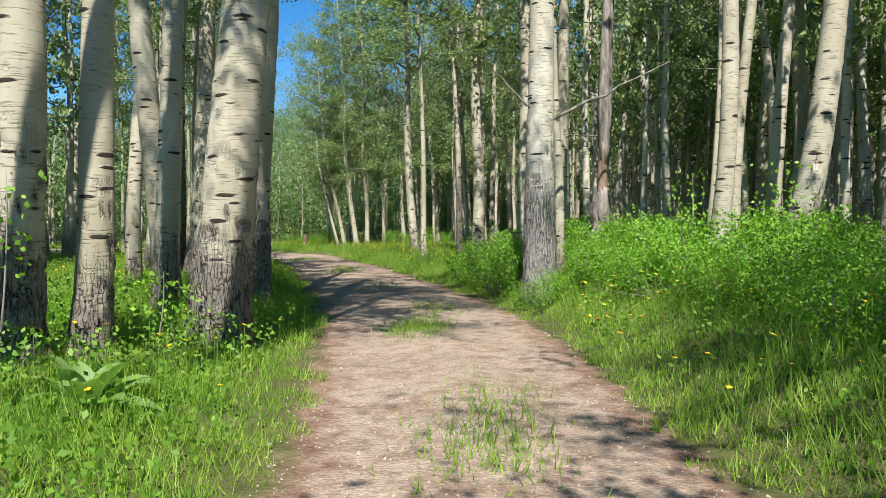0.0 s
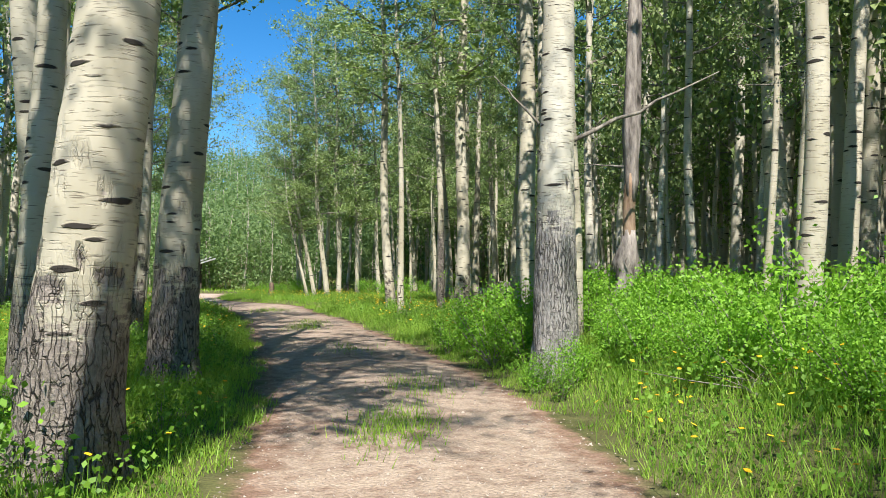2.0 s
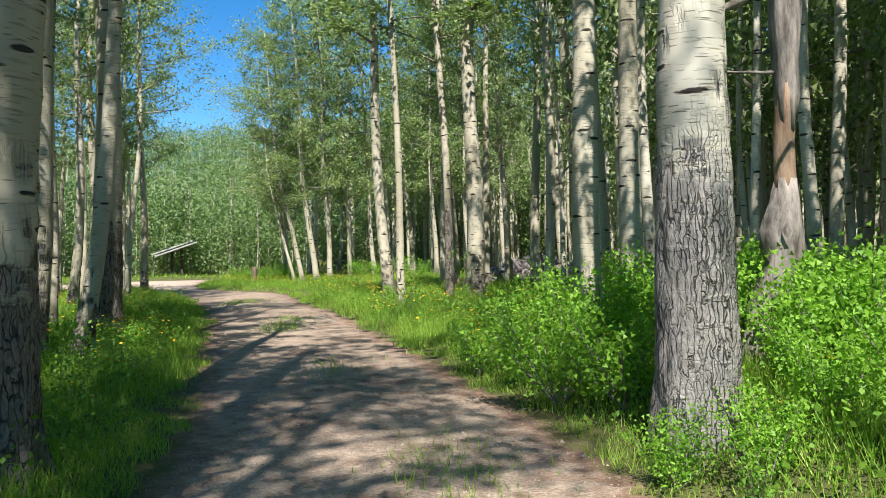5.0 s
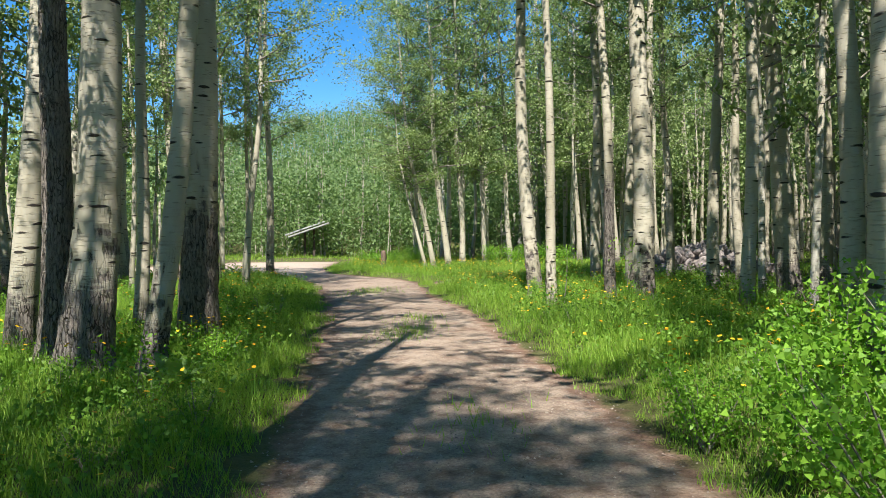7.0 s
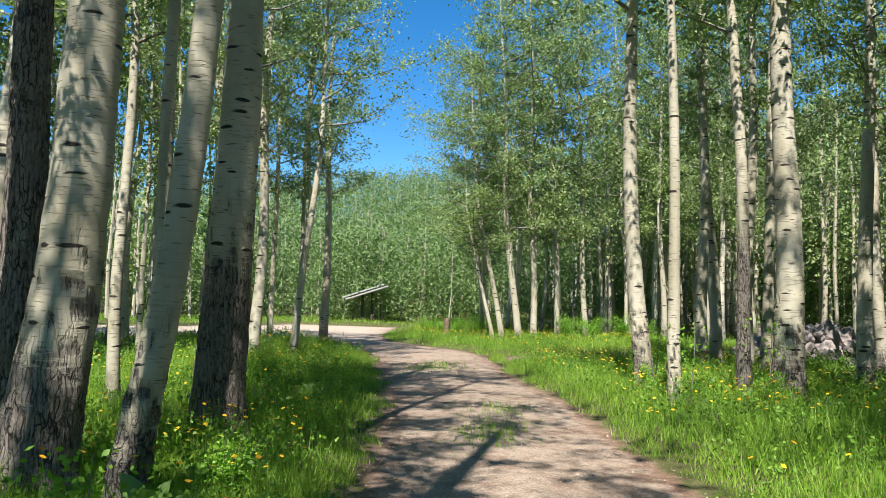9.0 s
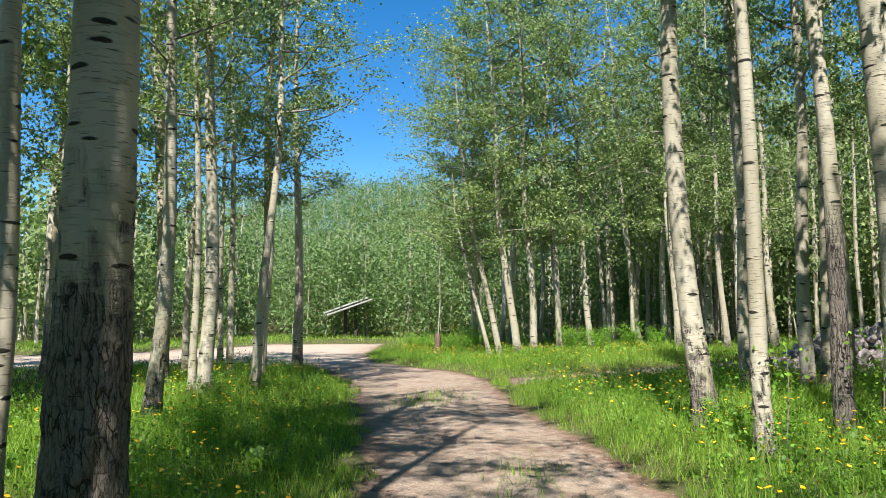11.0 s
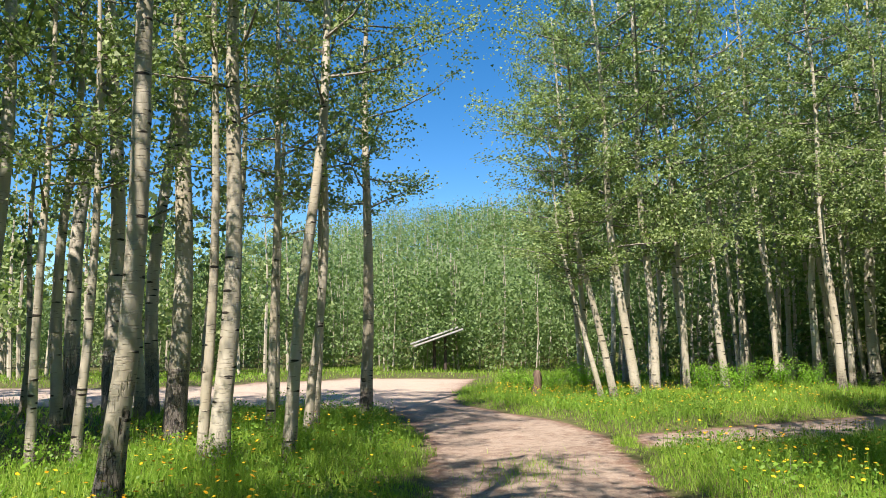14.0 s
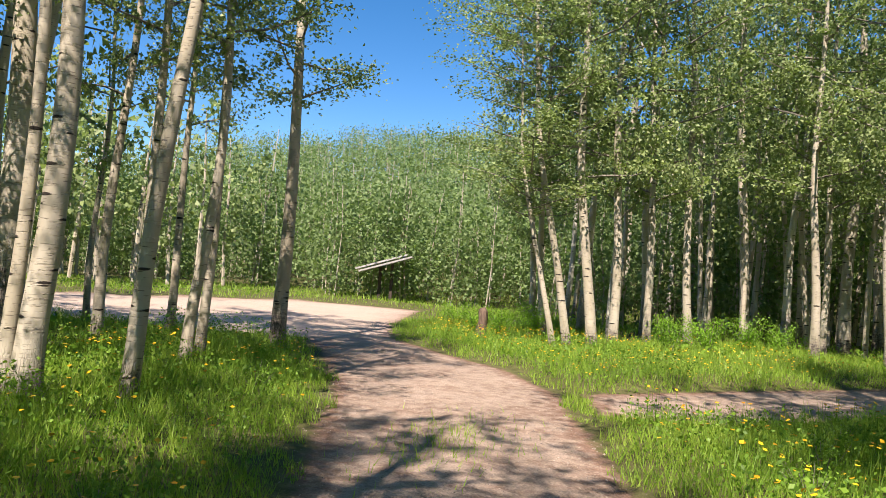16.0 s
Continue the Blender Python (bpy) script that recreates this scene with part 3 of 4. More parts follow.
for x, y, low, d in ((3.2, 34.2, 5.0, 0.24), (5.0, 33.2, 5.5, 0.26), (6.6, 36.6, 5.0, 0.22), (0.9, 46.6, 4.5, 0.24), (2.6, 46.0, 4.5, 0.22), (4.6, 47.6, 4.0, 0.26), (1.6, 49.0, 4.5, 0.2)):
    aspen(x, y, d, -0.03, height=14, crown=low, spread=1.35, rough_to=0.3, dense=True)
# unseen trees added behind and beside the start of the walk, shading the track
for x, y, low in ((3.9, -1.2, 4.2), (4.8, -0.8, 4.2), (5.0, 0.5, 4.2), (6.2, 0.4, 4.2), (6.6, 1.3, 4.2), (6.8, 3.2, 4.2), (8.0, 3.6, 4.2)):
    aspen(x, y, 0.3, 0.0, height=9.5, crown=low, spread=1.4)
# unseen too: the strong lean hangs these crowns over the track as shade casters
aspen(-3.4, 3.0, 0.38, 0.32, height=17.5, crown=10.0, spread=1.6, dense=True)
aspen(-4.3, 3.7, 0.36, 0.32, height=17.5, crown=10.5, spread=1.4, dense=True)


# ---- the dead snag ----
def snag(x, y):
    tree = thing("dead_snag", (x, y, float(ground_z(x, y))), "crooked dead snag with peeling bark and orange wood", "tree")
    lower = [(0, 0, -0.1), (0.02, 0, 0.25), (0.10, 0, 0.5), (0.24, 0, 0.85), (0.29, 0, 1.0), (0.27, 0, 1.15), (0.30, 0, 1.4), (0.31, 0, 1.6)]
    v, f = tube(lower, [0.17, 0.13, 0.12, 0.115, 0.15, 0.17, 0.11, 0.086], 24, lambda a, p, r: r * (1 + 0.5 * noise.noise((math.cos(a) * 2.4, math.sin(a) * 2.4, p[2] * 6))))
    part("lower_trunk", mesh_from("lower_trunk", v, f, SNAG, True), tree)
    middle = [(0.30, 0, 1.35), (0.305, 0, 1.6), (0.30, 0, 1.9), (0.32, 0, 2.15), (0.335, 0, 2.4)]
    v, f = tube(middle, [0.088, 0.09, 0.088, 0.086, 0.085], 16, lambda a, p, r: r * (1 + 0.12 * noise.noise((math.cos(a) * 2, math.sin(a) * 2, p[2] * 3))))
    part("bare_wood", mesh_from("bare_wood", v, f, SNAG_ORANGE, True), tree, "stripped orange wood")
    upper = [(0.32, 0, 2.0), (0.335, 0, 2.3), (0.33, 0, 3.0), (0.36, 0.02, 4.2), (0.45, 0.05, 6.0), (0.5, 0.1, 8.5)]
    v, f = tube(upper, [0.082, 0.098, 0.115, 0.10, 0.08, 0.04], 24, lambda a, p, r: r * (1 + 0.5 * noise.noise((math.cos(a) * 2, math.sin(a) * 2, p[2] * 4))))
    part("upper_trunk", mesh_from("upper_trunk", v, f, SNAG, True), tree)
    limb(tree, (0.32, 0, 2.5), (-0.35, 0.1, 2.55), 0.02, 3)


snag(2.92, 14.0)


# ---- the wood behind ----
rng = np.random.default_rng(7)
kept = [(o.location.x, o.location.y) for o in scene.objects if o.name.startswith(("aspen_tree", "dead_snag"))]


def prototype(i):
    height, diameter = 13.5 + 0.6 * i, 0.19 + 0.03 * (i % 5)
    lean = (-0.05, -0.01, 0.03, 0.06, 0.0, -0.03, 0.015, -0.015)[i]
    tree = thing("forest_aspen", (0, 0, 0), "pale aspen pole in the shady wood", "tree", "aspens of the wood")
    data, line = trunk_mesh("trunk", height, diameter, (lean, 0.01), 300 + i, 0.3 + 0.3 * (i % 4), (BARK_BROWN, BARK_GREY)[i % 2], 10, 18, 0.09)
    part("trunk", data, tree)
    start = 3.8 + 0.6 * (i % 4)
    at = min(line, key=lambda p: abs(p[2] - start))
    leaves = part("crown", HIGH_CROWNS[i % 5], tree, "loose crown of small green leaves")
    leaves.matrix_basis = Matrix.Translation(at) @ Matrix.Diagonal((1, 1, (height - start + 0.5) / 9.0, 1))
    return tree


PROTOTYPES = [prototype(i) for i in range(8)]
made = [0]


def plant(count, x0, x1, y0, y1, gap, margin, keep=lambda x, y: True):
    tries = 0
    while count and tries < 20000:
        tries += 1
        x, y = rng.uniform(x0, x1), rng.uniform(y0, y1)
        if float(off_road(np.array(x), np.array(y))) < margin or not keep(x, y) or any((x - a) ** 2 + (y - b) ** 2 < gap * gap for a, b in kept):
            continue
        kept.append((x, y))
        count -= 1
        k = made[0]
        made[0] += 1
        m = pose(x, y, float(ground_z(x, y)) - 0.03, 0, 0, rng.uniform(0, 360)) @ Matrix.Scale(rng.uniform(0.8, 1.2), 4)
        if k < len(PROTOTYPES):
            PROTOTYPES[k].matrix_basis = m
        else:
            copy_thing(PROTOTYPES[k % len(PROTOTYPES)], m)


right_of = lambda x, y: x > np.interp(y, RIGHT_Y, RIGHT_X)
plant(85, 3.0, 22, 13.5, 45, 0.95, 1.5, lambda x, y: x > 3.4 and not (y < 15 and x < 7) and not (y > 34 and x < 4) and not (1.5 < x < 7.5 and 27 < y < 41))
plant(40, 7, 22, 2, 14, 1.2, 1.5, lambda x, y: x > 7.2)
plant(28, 3.6, 17, 17, 36, 0.6, 1.8, lambda x, y: not (1.5 < x < 7.5 and 27 < y < 41))
plant(50, -8, 26, 46, 66, 1.1, 2.0, lambda x, y: x > -6 + (y - 46) * -0.2)
plant(95, -30, -6.5, 6, 40, 1.2, 1.6, lambda x, y: not right_of(x, y) and not (y > 24 and x > -13.5) and x < (-8.6 if y < 11 else -11.5) and not (y > 38 and x > -15))
plant(9, -24, -13.5, 25, 37.2, 0.9, 1.0)
# trees out of view round the start, added for shade and closing the wood
plant(12, -14, -6.0, -12, 6, 1.6, 1.4)
plant(12, 7.5, 16, -14, 3, 1.6, 1.4)


def far_wood(name, spots, label, leaf, size, leaves, crown_low, bark_tone, thick, knots=9, wide=0.13):
    """Trees beyond counting, as one mesh: thin poles and loose leaves."""
    r = np.random.default_rng(len(spots))
    verts, faces, all_leaves, rough = [], [], [], []
    for x, y, h in spots:
        z = float(ground_z(x, y))
        lean = r.normal(size=2) * 0.04
        line = [(x + lean[0] * q * h + 0.1 * math.sin(6 * q + x), y + lean[1] * q * h, z - 0.1 + q * h) for q in (0, 0.3, 0.6, 1.0)]
        v, f = tube(line, [thick * 1.1, thick, thick * 0.7, 0.02], 6)
        faces += [tuple(k + len(verts) for k in q) for q in f]
        verts += v
        q = r.uniform(0, 1, leaves) ** 0.8
        lim = knots
        knot = r.integers(0, lim, leaves)
        ka, kz = r.uniform(0, 6.3, lim), r.uniform(0, 1, lim)
        reach = h * wide * (0.5 + np.sin(np.pi * np.minimum(1, kz * 0.8 + 0.15)))[knot] * q
        c = np.stack([x + np.cos(ka[knot]) * reach + lean[0] * h * kz[knot], y + np.sin(ka[knot]) * reach, z + h * (crown_low + (1 - crown_low) * kz[knot])], -1)
        all_leaves.append(c + r.normal(size=c.shape) * h * np.array([wide * 0.27, wide * 0.27, 0.05]))
    corners = leaf_corners(r, np.concatenate(all_leaves), size, 0.2, 0.9, 3)
    base, wood = len(verts), len(faces)
    faces += [tuple(range(base + 3 * i, base + 3 * i + 3)) for i in range(len(corners))]
    verts = [tuple(v) for v in verts] + [tuple(v) for v in corners.reshape(-1, 3)]
    data = mesh_from(name, verts, faces, bark_tone)
    data.materials.append(leaf)
    data.polygons.foreach_set("material_index", [0] * wood + [1] * len(corners))
    tagged(new(name, data), label, "woods", kind="stuff")


spots = []
while len(spots) < 900:
    x, y = rng.uniform(-66, 14), 57 + 68 * rng.uniform() ** 1.4
    if y + 0.25 * x > 54.5 and float(off_road(np.array(x), np.array(y))) > 4.0 + 2 * rng.uniform():
        spots.append((x, y, rng.uniform(5.5, 8.5) + 2.5 * float(smooth(70, 110, y))))
far_wood("hillside_woods", spots, "hillside of young grey-green aspens beyond the lot", LEAF_YOUNG, 0.175, 540, 0.06, BARK_BROWN, 0.035, 30, 0.2)
spots = [(rng.uniform(-2, 26), rng.uniform(49, 68), rng.uniform(11, 14)) for _ in range(130)] + [(rng.uniform(9, 22), rng.uniform(15, 46), rng.uniform(11, 14)) for _ in range(95)]
far_wood("aspen_thicket", [s for s in spots if float(off_road(np.array(s[0]), np.array(s[1]))) > 2], "thicket of thin pale aspen poles in shade", LEAF, 0.15, 620, 0.30, BARK_BROWN, 0.085)
spots = [(rng.uniform(22, 48), rng.uniform(4, 85), rng.uniform(11, 15)) for _ in range(180)] + [(rng.uniform(-58, -29), rng.uniform(0, 37), rng.uniform(10, 14)) for _ in range(110)] + [(rng.uniform(-2, 30), rng.uniform(68, 95), rng.uniform(11, 15)) for _ in range(90)] + [(rng.uniform(-62, -27), rng.uniform(48, 66), rng.uniform(8, 11)) for _ in range(80)] + [(rng.uniform(-30, 34), rng.uniform(-34, -14), rng.uniform(11, 15)) for _ in range(70)]
far_wood("deep_woods", [s for s in spots if float(off_road(np.array(s[0]), np.array(s[1]))) > 2], "dense pale aspen poles deep in the wood", LEAF, 0.27, 330, 0.25, BARK_BROWN, 0.10)

# ---- undergrowth ----
BUSHES = []
for i in range(4):
    r = np.random.default_rng(90 + i)
    n = 2300
    stems, sf, tips = [], [], []
    for k in range(13):
        a, reach, h = r.uniform(0, 6.3), r.uniform(0.15, 0.65), r.uniform(0.5, 1.0)
        line = [(math.cos(a) * reach * t ** 0.8, math.sin(a) * reach * t ** 0.8, h * t * (1.25 - 0.25 * t)) for t in (0, 0.4, 0.75, 1)]
        v, f = tube(line, [0.009, 0.007, 0.005, 0.002], 4)
        sf += [tuple(j + len(stems) for j in q) for q in f]
        stems += v
        tips += [(math.cos(a) * reach * t ** 0.8, math.sin(a) * reach * t ** 0.8, h * t * (1.25 - 0.25 * t)) for t in np.linspace(0.25, 1, 9)]
    tips = np.array(tips)
    c = tips[r.integers(0, len(tips), n)] + r.normal(size=(n, 3)) * np.array([0.10, 0.10, 0.07])
    c[:, 2] = np.abs(c[:, 2]) + 0.02
    BUSHES.append((stems, sf, leaf_corners(r, c, 0.036, 0.0, 0.7, 3), leaf_corners(r, c[:500], 0.07, 0.0, 0.55)))
BUSH_STEMS = [mesh_from("woody_base", s, f, TWIG) for s, f, _, _ in BUSHES]
BUSH_LEAVES = [quads_mesh("foliage", c, BUSH) for _, _, c, _ in BUSHES]
HERB_LEAVES = [quads_mesh("foliage", c, HERB) for _, _, _, c in BUSHES]


def bush(x, y, size, i):
    b = thing("wild_rose_bush", (x, y, float(ground_z(x, y)) - 0.02), "bright green leafy bush with thin stems", "bush", "bushes on the bank", turn=i * 77)
    b.scale = (size, size, size)
    part("woody_base", BUSH_STEMS[i % 4], b, "thin grey twigs")
    part("foliage", (BUSH_LEAVES if size > 0.48 else HERB_LEAVES)[i % 4], b)


r = np.random.default_rng(21)
count = 0
while count < 105:
    y = r.uniform(4.5, 17.5)
    x = float(np.interp(y, RIGHT_Y, RIGHT_X)) + r.uniform(0.9, 7.0) ** 1.0
    edge = x - float(np.interp(y, RIGHT_Y, RIGHT_X))
    if y < 9.5 and edge < 1.25 or y > 15 and edge < 1.5 or (x - 1.97) ** 2 + (y - 12.7) ** 2 < 0.45 or 10.2 < y < 12.6 and edge < 1.5:
        continue
    bush(x, y, r.uniform(0.75, 1.15) * (1.0 if edge > 1.2 else 0.7) * (0.62 if y < 9 and edge < 3 else 1.0), count)
    count += 1
for i, (x, y, s) in enumerate([(1.75, 13.75, 0.95), (1.35, 14.4, 1.0), (1.85, 14.9, 1.0), (1.2, 15.5, 0.9), (1.6, 16.3, 0.9), (0.75, 16.4, 0.7), (2.5, 12.1, 0.6), (2.75, 12.75, 0.7), (1.62, 12.2, 0.5), (2.05, 11.95, 0.55), (1.85, 11.6, 0.45), (2.7, 11.3, 0.7), (3.2, 12.2, 0.8), (3.3, 13.2, 0.8), (-2.3, 8.9, 0.5), (-2.0, 7.6, 0.45), (-1.7, 9.6, 0.45), (-3.4, 8.2, 0.5), (-4.9, 17.2, 0.45), (-4.2, 18.9, 0.5), (-3.9, 17.0, 0.4), (-7.5, 44.2, 0.9), (-8.3, 44.6, 0.8), (-6.9, 45.4, 0.9), (-9.2, 46.0, 0.9), (-2.9, 44.5, 1.0), (-2.0, 45.2, 1.0), (-0.9, 46.4, 1.0), (0.3, 47.8, 0.9), (-7.0, 47.2, 1.0), (-0.1, 25.6, 0.5), (-0.6, 26.5, 0.5), (1.2, 26.0, 0.5)]):
    bush(x, y, s, i)


for i in range(20):
    y = r.uniform(4.0, 8.8)
    bush(float(np.interp(y, RIGHT_Y, RIGHT_X)) + r.uniform(1.3, 4.6), y, r.uniform(0.55, 0.85), i)
for i in range(34):
    y = r.uniform(5.0, 11.5)
    bush(float(np.interp(y, RIGHT_Y, RIGHT_X)) + r.uniform(0.95, 3.6), y, r.uniform(0.4, 0.75), i)
for i in range(26):
    y = r.uniform(22, 34)
    bush(float(np.interp(y, LEFT_Y, LEFT_X)) - r.uniform(0.7, 4.5), y, r.uniform(0.28, 0.5), i)
for i in range(34):
    y = r.uniform(15, 27.5)
    bush(float(np.interp(y, RIGHT_Y, RIGHT_X)) + r.uniform(0.7, 4.5), y, r.uniform(0.25, 0.5), i)
for i in range(16):
    y = r.uniform(13, 22)
    bush(float(np.interp(y, LEFT_Y, LEFT_X)) - r.uniform(0.5, 2.6), y, r.uniform(0.22, 0.42), i)
for i in range(12):
    y = r.uniform(27.5, 33.5)
    bush(float(np.interp(y, RIGHT_Y, RIGHT_X)) + r.uniform(0.8, 3.2), y, r.uniform(0.25, 0.45), i)


def scatter(seed, count, x0, x1, y0, y1, low, high, keep=None):
    r = np.random.default_rng(seed)
    x, y = r.uniform(x0, x1, count), r.uniform(y0, y1, count)
    d = off_road(x, y) + 0.25 * np.sin(x * 5.1 + y * 3.7) * np.sin(y * 4.3)
    ok = (d > low) & (d < high)
    if keep is not None:
        ok &= keep(x, y)
    return r, x[ok], y[ok], d[ok]


def blades(r, x, y, length, width):
    n = len(x)
    z = ground_z(x, y)
    a = r.uniform(0, 6.28, n)
    h = length * r.uniform(0.5, 1.25, n)
    bend = h * r.uniform(0.15, 0.7, n)
    b = r.uniform(0, 6.28, n)
    w = width * r.uniform(0.7, 1.3, n)
    root = np.stack([x, y, z - 0.01], -1)
    side = np.stack([np.cos(a) * w, np.sin(a) * w, np.zeros(n)], -1)
    mid = root + np.stack([np.cos(b) * bend * 0.35, np.sin(b) * bend * 0.35, h * 0.6], -1)
    tip = root + np.stack([np.cos(b) * bend, np.sin(b) * bend, h * 0.95], -1)
    return np.stack([root - side, root + side, tip], 1)


def build_grass():
    sets = []
    for seed, count, box, low, high, length, width in ((1, 230000, (-7, 5.5, 2, 20), -0.05, 5.0, 0.21, 0.0045), (2, 170000, (-12, 4, 18, 36), -0.05, 6.0, 0.24, 0.0055), (3, 80000, (-16, 6, 34, 50), 0.0, 7.0, 0.20, 0.008), (4, 60000, (-45, 20, 40, 75), 0.0, 14.0, 0.20, 0.018), (5, 22000, (5, 22, 2, 40), 1.0, 30.0, 0.25, 0.012), (6, 20000, (-26, -7, 2, 40), 1.0, 30.0, 0.25, 0.012)):
        r, x, y, d = scatter(seed, count, *box, low, high)
        tuft = 0.5 + 0.5 * np.sin(x * 2.1 + np.sin(y * 1.7) * 2) * np.sin(y * 2.6 + x)
        sets.append(blades(r, x, y, length * (0.55 + 0.65 * smooth(0.0, 0.8, d)) * (0.45 + 1.0 * tuft * r.uniform(0.6, 1.4, len(x))), width))
    # thin tufts on the crown of the track
    r = np.random.default_rng(9)
    for cx, cy, n, s in ((0.75, 5.0, 500, 0.35), (0.1, 10.2, 700, 0.35), (0.3, 12.6, 260, 0.4), (-2.7, 22.6, 350, 0.4), (-2.9, 24.6, 200, 0.4), (-5.5, 31.5, 500, 0.6), (-1.0, 17.0, 120, 0.4), (0.9, 6.2, 200, 0.3)):
        sets.append(blades(r, cx + r.normal(size=n) * s * 0.6, cy + r.normal(size=n) * s * 1.3, 0.13, 0.005))
    tagged(new("grass", quads_mesh("grass", np.concatenate(sets), GRASS)), "fresh green grass along the track", "grass", kind="stuff")


build_grass()


def build_herbs():
    out = []
    for seed, count, box, low, high, size, tall in ((11, 95000, (-7, 6, 2, 22), 0.25, 6.0, 0.042, 0.42), (12, 100000, (-13, 5, 20, 42), 0.3, 7.0, 0.045, 0.46), (13, 24000, (-30, 24, 2, 60), 2.0, 30.0, 0.13, 0.30)):
        r, x, y, d = scatter(seed, count, *box, low, high)
        clump = 0.5 + 0.5 * np.sin(x * 1.3 + 2 * np.sin(y * 0.9)) * np.sin(y * 1.7 + x * 0.6)
        h = tall * r.uniform(0.1, 1, len(x)) * (0.3 + clump)
        keep = r.uniform(size=len(x)) < 0.3 + 0.7 * clump
        c = np.stack([x, y, ground_z(x, y) + h], -1)[keep]
        out.append(leaf_corners(r, c, size, -0.1, 0.7))
    tagged(new("herbs", quads_mesh("herbs", np.concatenate(out), HERB)), "low leafy herbs among the grass", "plants", kind="stuff")


build_herbs()


def build_flowers():
    heads, stalks = [], []
    for seed, count, box, low, high, size in ((31, 900, (-6, 4.5, 3, 16), 0.15, 2.2, 0.021), (32, 7000, (-12, 3, 16, 37), 0.3, 5.0, 0.024), (33, 5000, (-9.5, 3, 36, 45), 0.2, 5.0, 0.020)):
        r, x, y, d = scatter(seed, count, *box, low, high)
        group = np.sin(x * 1.1 + 1.0) * np.sin(y * 0.8 + 0.5 * x) + r.normal(size=len(x)) * 0.5 > (0.15 if seed == 31 else -0.1)
        x, y = x[group], y[group]
        if seed == 31:
            for cx, cy, s, n in ((2.4, 9.2, 0.35, 30), (2.85, 8.0, 0.4, 40), (2.9, 5.6, 0.4, 26), (3.3, 6.9, 0.5, 20), (2.5, 10.3, 0.3, 14), (-1.35, 9.6, 0.25, 8)):
                x, y = np.append(x, cx + r.normal(size=n) * s), np.append(y, cy + r.normal(size=n) * s)
        h = ground_z(x, y) + r.uniform(0.26, 0.48, len(x))
        tilt = r.normal(size=(len(x), 2)) * 0.25
        ring = []
        for k in range(8):
            a = 2 * math.pi * k / 8
            s = size * (1.0 if k % 2 else 0.8) * r.uniform(0.8, 1.2, len(x))
            dx, dy = math.cos(a) * s, math.sin(a) * s
            ring.append(np.stack([x + dx, y + dy, h + dx * tilt[:, 0] + dy * tilt[:, 1]], -1))
        heads.append(np.stack(ring, 1))
        z = ground_z(x, y)
        stalks.append(np.stack([np.stack([x - 0.0025, y, z], -1), np.stack([x + 0.0025, y, z], -1), np.stack([x + 0.002, y, h], -1), np.stack([x - 0.002, y, h], -1)], 1))
    tagged(new("yellow_flowers", quads_mesh("yellow_flowers", np.concatenate(heads), PETAL)), "yellow dandelion-like flower heads in the grass", "flowers", kind="stuff")
    tagged(new("flower_stalks", quads_mesh("flower_stalks", np.concatenate(stalks), HERB)), "thin green flower stalks in the grass", "flowers", kind="stuff")


build_flowers()


# ---- saplings and fallen twigs ----
def sapling(x, y, height, seed, leaves=90):
    s = thing("aspen_sapling", (x, y, float(ground_z(x, y))), "thin young aspen shoot with fresh leaves", "sapling")
    r = np.random.default_rng(seed)
    line = [(0.08 * math.sin(2 * t), 0.05 * t, height * t) for t in np.linspace(0, 1, 8)]
    v, f = tube(line, np.linspace(0.012, 0.003, 8), 6)
    part("stem", mesh_from("stem", v, f, TWIG, True), s)
    z = height * r.uniform(0.5, 1.02, leaves)
    c = np.stack([r.normal(size=leaves) * 0.15, r.normal(size=leaves) * 0.15, z], -1)
    part("foliage", quads_mesh("foliage", leaf_corners(r, c, 0.05), BUSH), s)


for i, (x, y, h) in enumerate(((-2.72, 6.0, 1.55), (-2.2, 7.55, 0.8), (-2.0, 8.0, 0.7), (-0.15, 25.3, 1.2), (-4.3, 17.4, 0.6), (4.4, 9.6, 1.7), (3.6, 10.4, 1.6), (-0.55, 27.4, 1.0), (1.1, 26.2, 1.3))):
    sapling(x, y, h, 700 + i)


def fallen_branch(x, y, length, turn, seed):
    s = thing("fallen_branch", (x, y, float(ground_z(x, y)) + 0.03), "grey dead fallen branch with bare twigs", "branch", turn=turn)
    r = np.random.default_rng(seed)
    line = [(length * t, 0.05 * math.sin(4 * t), 0.02 + 0.25 * t * length * 0.4) for t in np.linspace(0, 1, 7)]
    v, f = tube(line, np.linspace(0.018, 0.004, 7), 6)
    part("bough", mesh_from("bough", v, f, TWIG, True), s)
    for k in range(7):
        t = r.uniform(0.2, 0.9)
        p0 = np.array([length * t, 0.05 * math.sin(4 * t), 0.02 + 0.1 * t * length])
        p1 = p0 + np.array([r.uniform(0.05, 0.35), r.normal() * 0.25, r.uniform(0.0, 0.25)])
        v, f = tube([tuple(p0), tuple((p0 + p1) / 2 + r.normal(size=3) * 0.02), tuple(p1)], [0.007, 0.005, 0.002], 5)
        part("twig", mesh_from("twig", v, f, TWIG, True), s)


for i, (x, y, length, turn) in enumerate(((3.0, 9.6, 1.2, 20), (3.5, 9.3, 0.9, 150), (3.1, 10.0, 0.8, 260), (2.9, 9.2, 0.7, 80), (4.6, 9.8, 1.0, 200), (3.9, 9.9, 0.9, 330))):
    fallen_branch(x, y, length, turn, i)


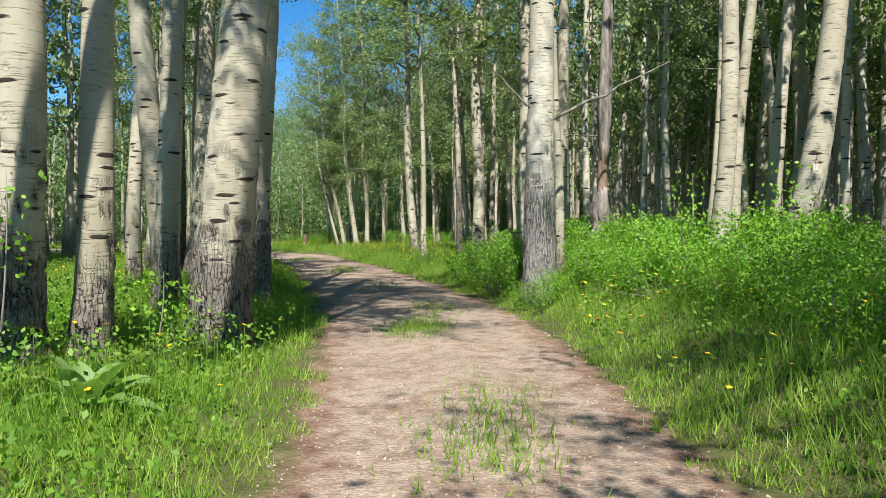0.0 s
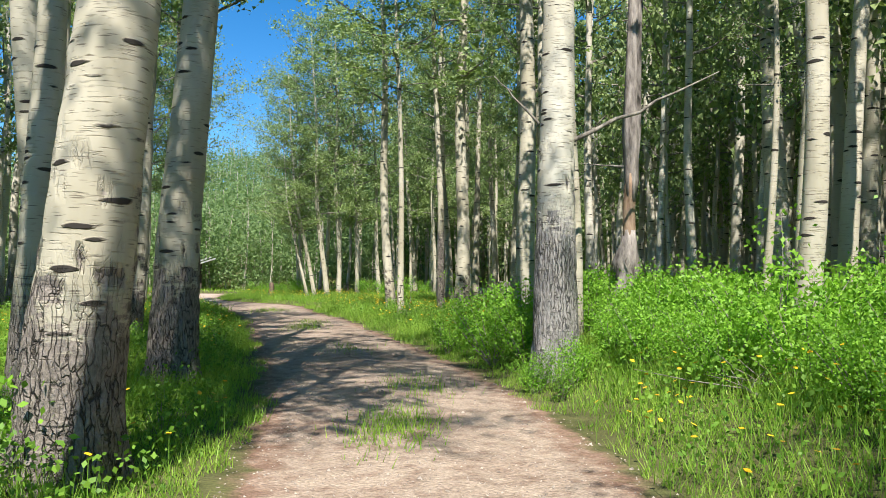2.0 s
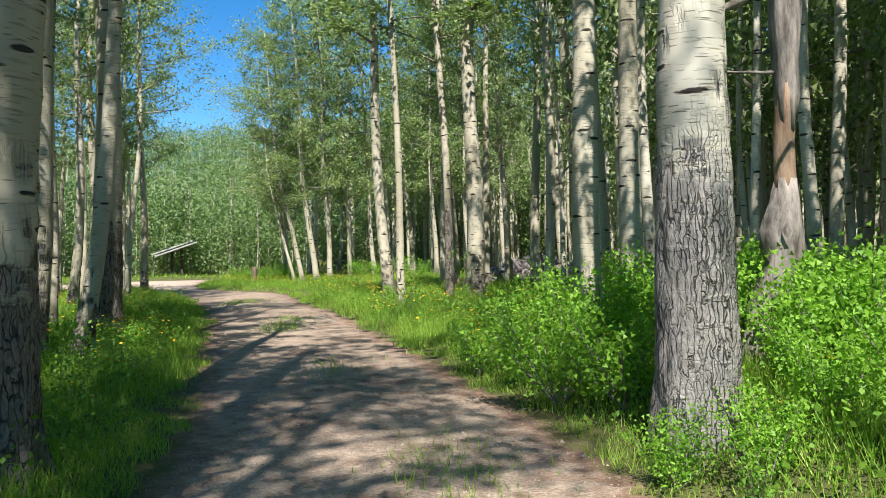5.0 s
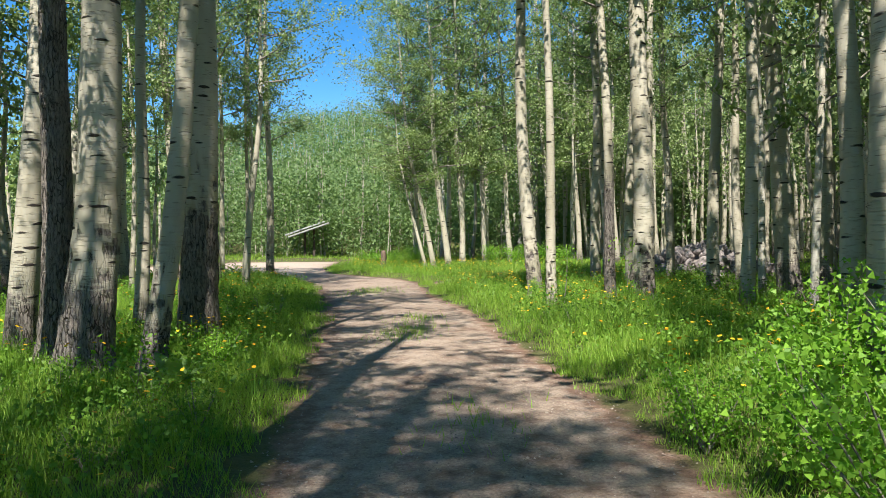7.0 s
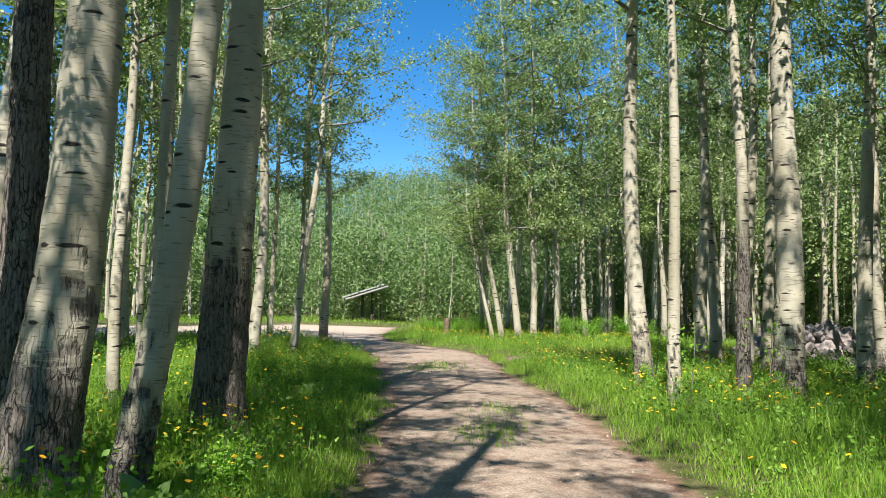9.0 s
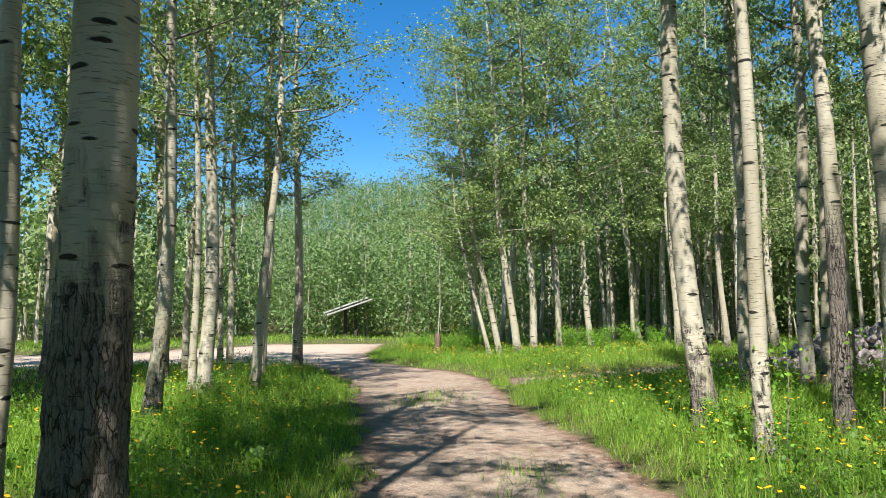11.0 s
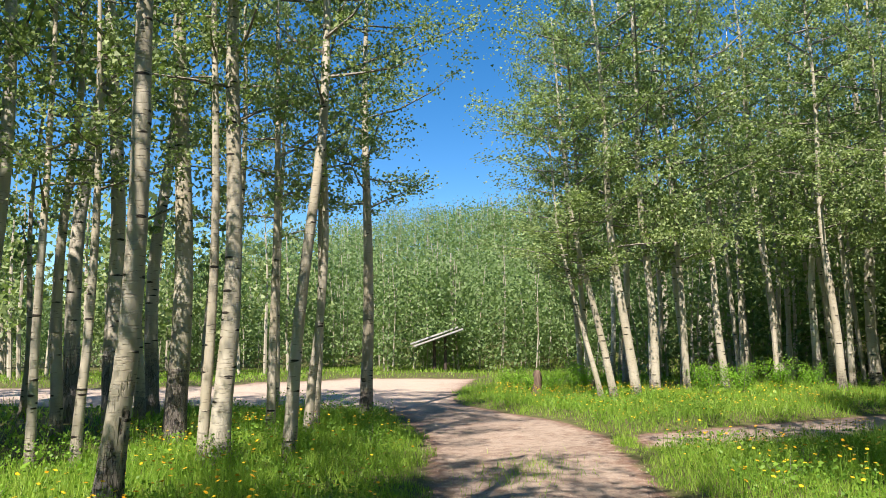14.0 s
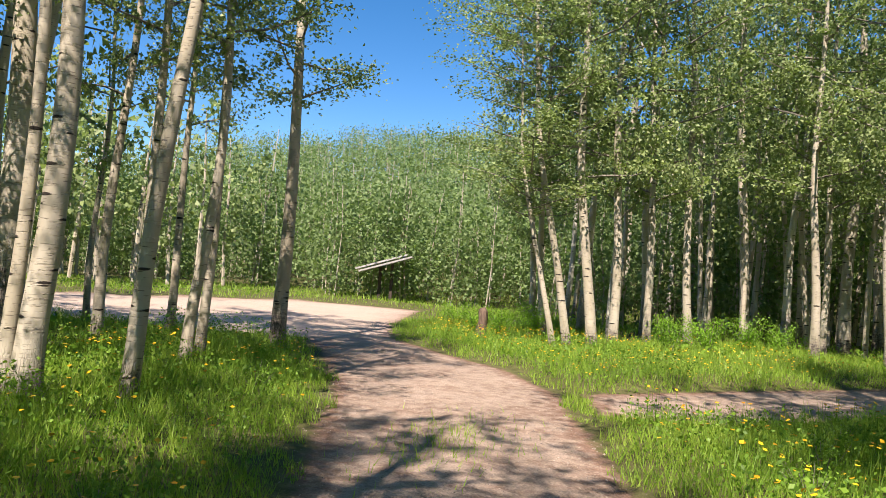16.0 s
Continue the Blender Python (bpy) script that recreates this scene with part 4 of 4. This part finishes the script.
# ---- broad-leaved plants ----
def rosette(x, y, size, leaves, seed, label):
    plant_ob = thing("broad_leaved_plant", (x, y, float(ground_z(x, y))), label, "plant")
    r = np.random.default_rng(seed)
    for i in range(leaves):
        a, length = i * 2.4, size * r.uniform(0.7, 1.1)
        up = 0.35 + 0.9 * i / leaves
        verts, faces = [], []
        for k in range(9):
            t = k / 8
            w = length * 0.19 * math.sin(math.pi * (0.08 + 0.92 * t) ** 0.9) + 0.004
            out, z = length * t * math.cos(up) * (1 + 0.15 * t), length * (t * math.sin(up) - 0.35 * t ** 3 * math.cos(up)) + 0.02
            for s in (-1, -0.5, 0, 0.5, 1):
                verts.append((math.cos(a) * out - math.sin(a) * w * s, math.sin(a) * out + math.cos(a) * w * s, z + abs(s) * w * 0.45 + 0.006 * math.sin(9 * t + s)))
        for k in range(8):
            for s in range(4):
                q = k * 5 + s
                faces.append((q, q + 1, q + 6, q + 5))
        part("leaf", mesh_from("leaf", verts, faces, BROAD, True), plant_ob)


rosette(-1.80, 5.45, 0.54, 18, 1, "large pale green broad-leaved rosette in grass")
rosette(-4.15, 17.9, 0.52, 12, 2, "broad-leaved green plant in grass beside the track")
rosette(-5.9, 24.6, 0.35, 10, 3, "broad-leaved green plant in grass")


# ---- loose gravel ----
def build_pebbles():
    r = np.random.default_rng(55)
    n = 9000
    y = 2.5 + 33 * r.uniform(size=n) ** 1.3
    left, right = np.interp(y, LEFT_Y, LEFT_X), np.interp(y, RIGHT_Y, RIGHT_X)
    x = left + (right - left) * r.uniform(0.0, 1.0, n)
    size = r.uniform(0.004, 0.011, n) * (1 + (r.uniform(size=n) > 0.96))
    base = np.stack([x, y, ground_z(x, y) + size * 0.25], -1)
    turn = r.uniform(0, 6.28, n)
    corner = []
    for a, up in ((0, 0), (1.6, 0), (3.2, 0), (4.7, 0)):
        k = size * r.uniform(0.7, 1.4, n)
        corner.append(base + np.stack([np.cos(turn + a) * k, np.sin(turn + a) * k, -size * 0.2], -1))
    top = base + np.stack([r.normal(size=n) * size * 0.3, r.normal(size=n) * size * 0.3, size * 0.7], -1)
    faces = np.concatenate([np.stack([corner[i], corner[(i + 1) % 4], top], 1) for i in range(4)])
    tagged(new("loose_gravel", quads_mesh("loose_gravel", faces, PEBBLE)), "loose small stones on the track", "gravel", kind="stuff")


build_pebbles()


# ---- rocks, stump and shelter ----
def boulder(seed, size):
    bm = bmesh.new()
    bmesh.ops.create_icosphere(bm, subdivisions=2, radius=size)
    for v in bm.verts:
        n = v.co.normalized()
        v.co *= 1 + 0.45 * noise.noise(n * 1.4 + Vector((seed, 0, 0))) + 0.15 * noise.noise(n * 4 + Vector((seed, 3, 0)))
        v.co.z *= 0.75
    data = bpy.data.meshes.new("stone")
    bm.to_mesh(data)
    bm.free()
    data.materials.append(ROCK)
    return data


pile = thing("rock_pile", (4.6, 37.0, float(ground_z(4.6, 37.0))), "low heap of grey and purplish rocks", "rocks")
r = np.random.default_rng(4)
STONES = [boulder(i, 0.3) for i in range(6)]
core = boulder(11, 1.0)
heap = part("rubble_core", core, pile)
heap.matrix_basis = Matrix.Translation((0, 0, -0.25)) @ Matrix.Diagonal((2.3, 1.35, 1.35, 1))
for i in range(190):
    a, q = r.uniform(0, 6.28), r.uniform() ** 0.55
    s = part("stone", STONES[i % 6], pile)
    s.matrix_basis = pose(math.cos(a) * q * 2.5, math.sin(a) * q * 1.5, 0.95 * math.cos(q * 1.5) * r.uniform(0.85, 1.05) + 0.03, *r.uniform(0, 360, 3)) @ Matrix.Scale(r.uniform(0.3, 0.85), 4)

stump = thing("tree_stump", (-8.0, 43.9, float(ground_z(-8.0, 43.9))), "short reddish-brown broken stump among weeds", "stump")
v, f = tube([(0, 0, -0.1), (0.0, 0, 0.2), (0.03, 0, 0.5), (0.02, 0, 0.75), (0.0, 0, 0.85)], [0.2, 0.15, 0.13, 0.12, 0.07], 14, lambda a, p, q: q * (1 + 0.35 * noise.noise((math.cos(a) * 2, math.sin(a) * 2, p[2] * 3))))
part("trunk", mesh_from("trunk", v, f, STUMP, True), stump)


def box(size, at, turn=(0, 0, 0), bevel=0.01):
    bm = bmesh.new()
    bmesh.ops.create_cube(bm, size=1.0, matrix=pose(*at, *turn) @ Matrix.Diagonal((*size, 1)))
    bmesh.ops.bevel(bm, geom=bm.edges[:], offset=bevel, segments=2, affect="EDGES")
    data = bpy.data.meshes.new("board")
    bm.to_mesh(data)
    bm.free()
    return data


def shelter(x, y, turn):
    s = thing("notice_shelter", (x, y, float(ground_z(x, y))), "slanted pale metal roof on two dark posts beside the lot", "shelter", turn=turn)
    for name, size, at, tilt, mat in (("roof_panel", (3.0, 1.1, 0.10), (0.15, -0.6, 2.0), (0, -19, 0), METAL), ("roof_panel", (3.0, 1.1, 0.10), (-0.2, 0.55, 2.12), (0, -19, 0), METAL), ("post", (0.17, 0.17, 2.1), (-0.2, 0, 0.95), (0, 0, 0), POST), ("post", (0.17, 0.17, 2.3), (0.45, 0, 1.05), (0, 0, 0), POST)):
        data = box(size, at, tilt)
        data.materials.append(mat)
        part(name, data, s)


shelter(-17.9, 62.6, 15)
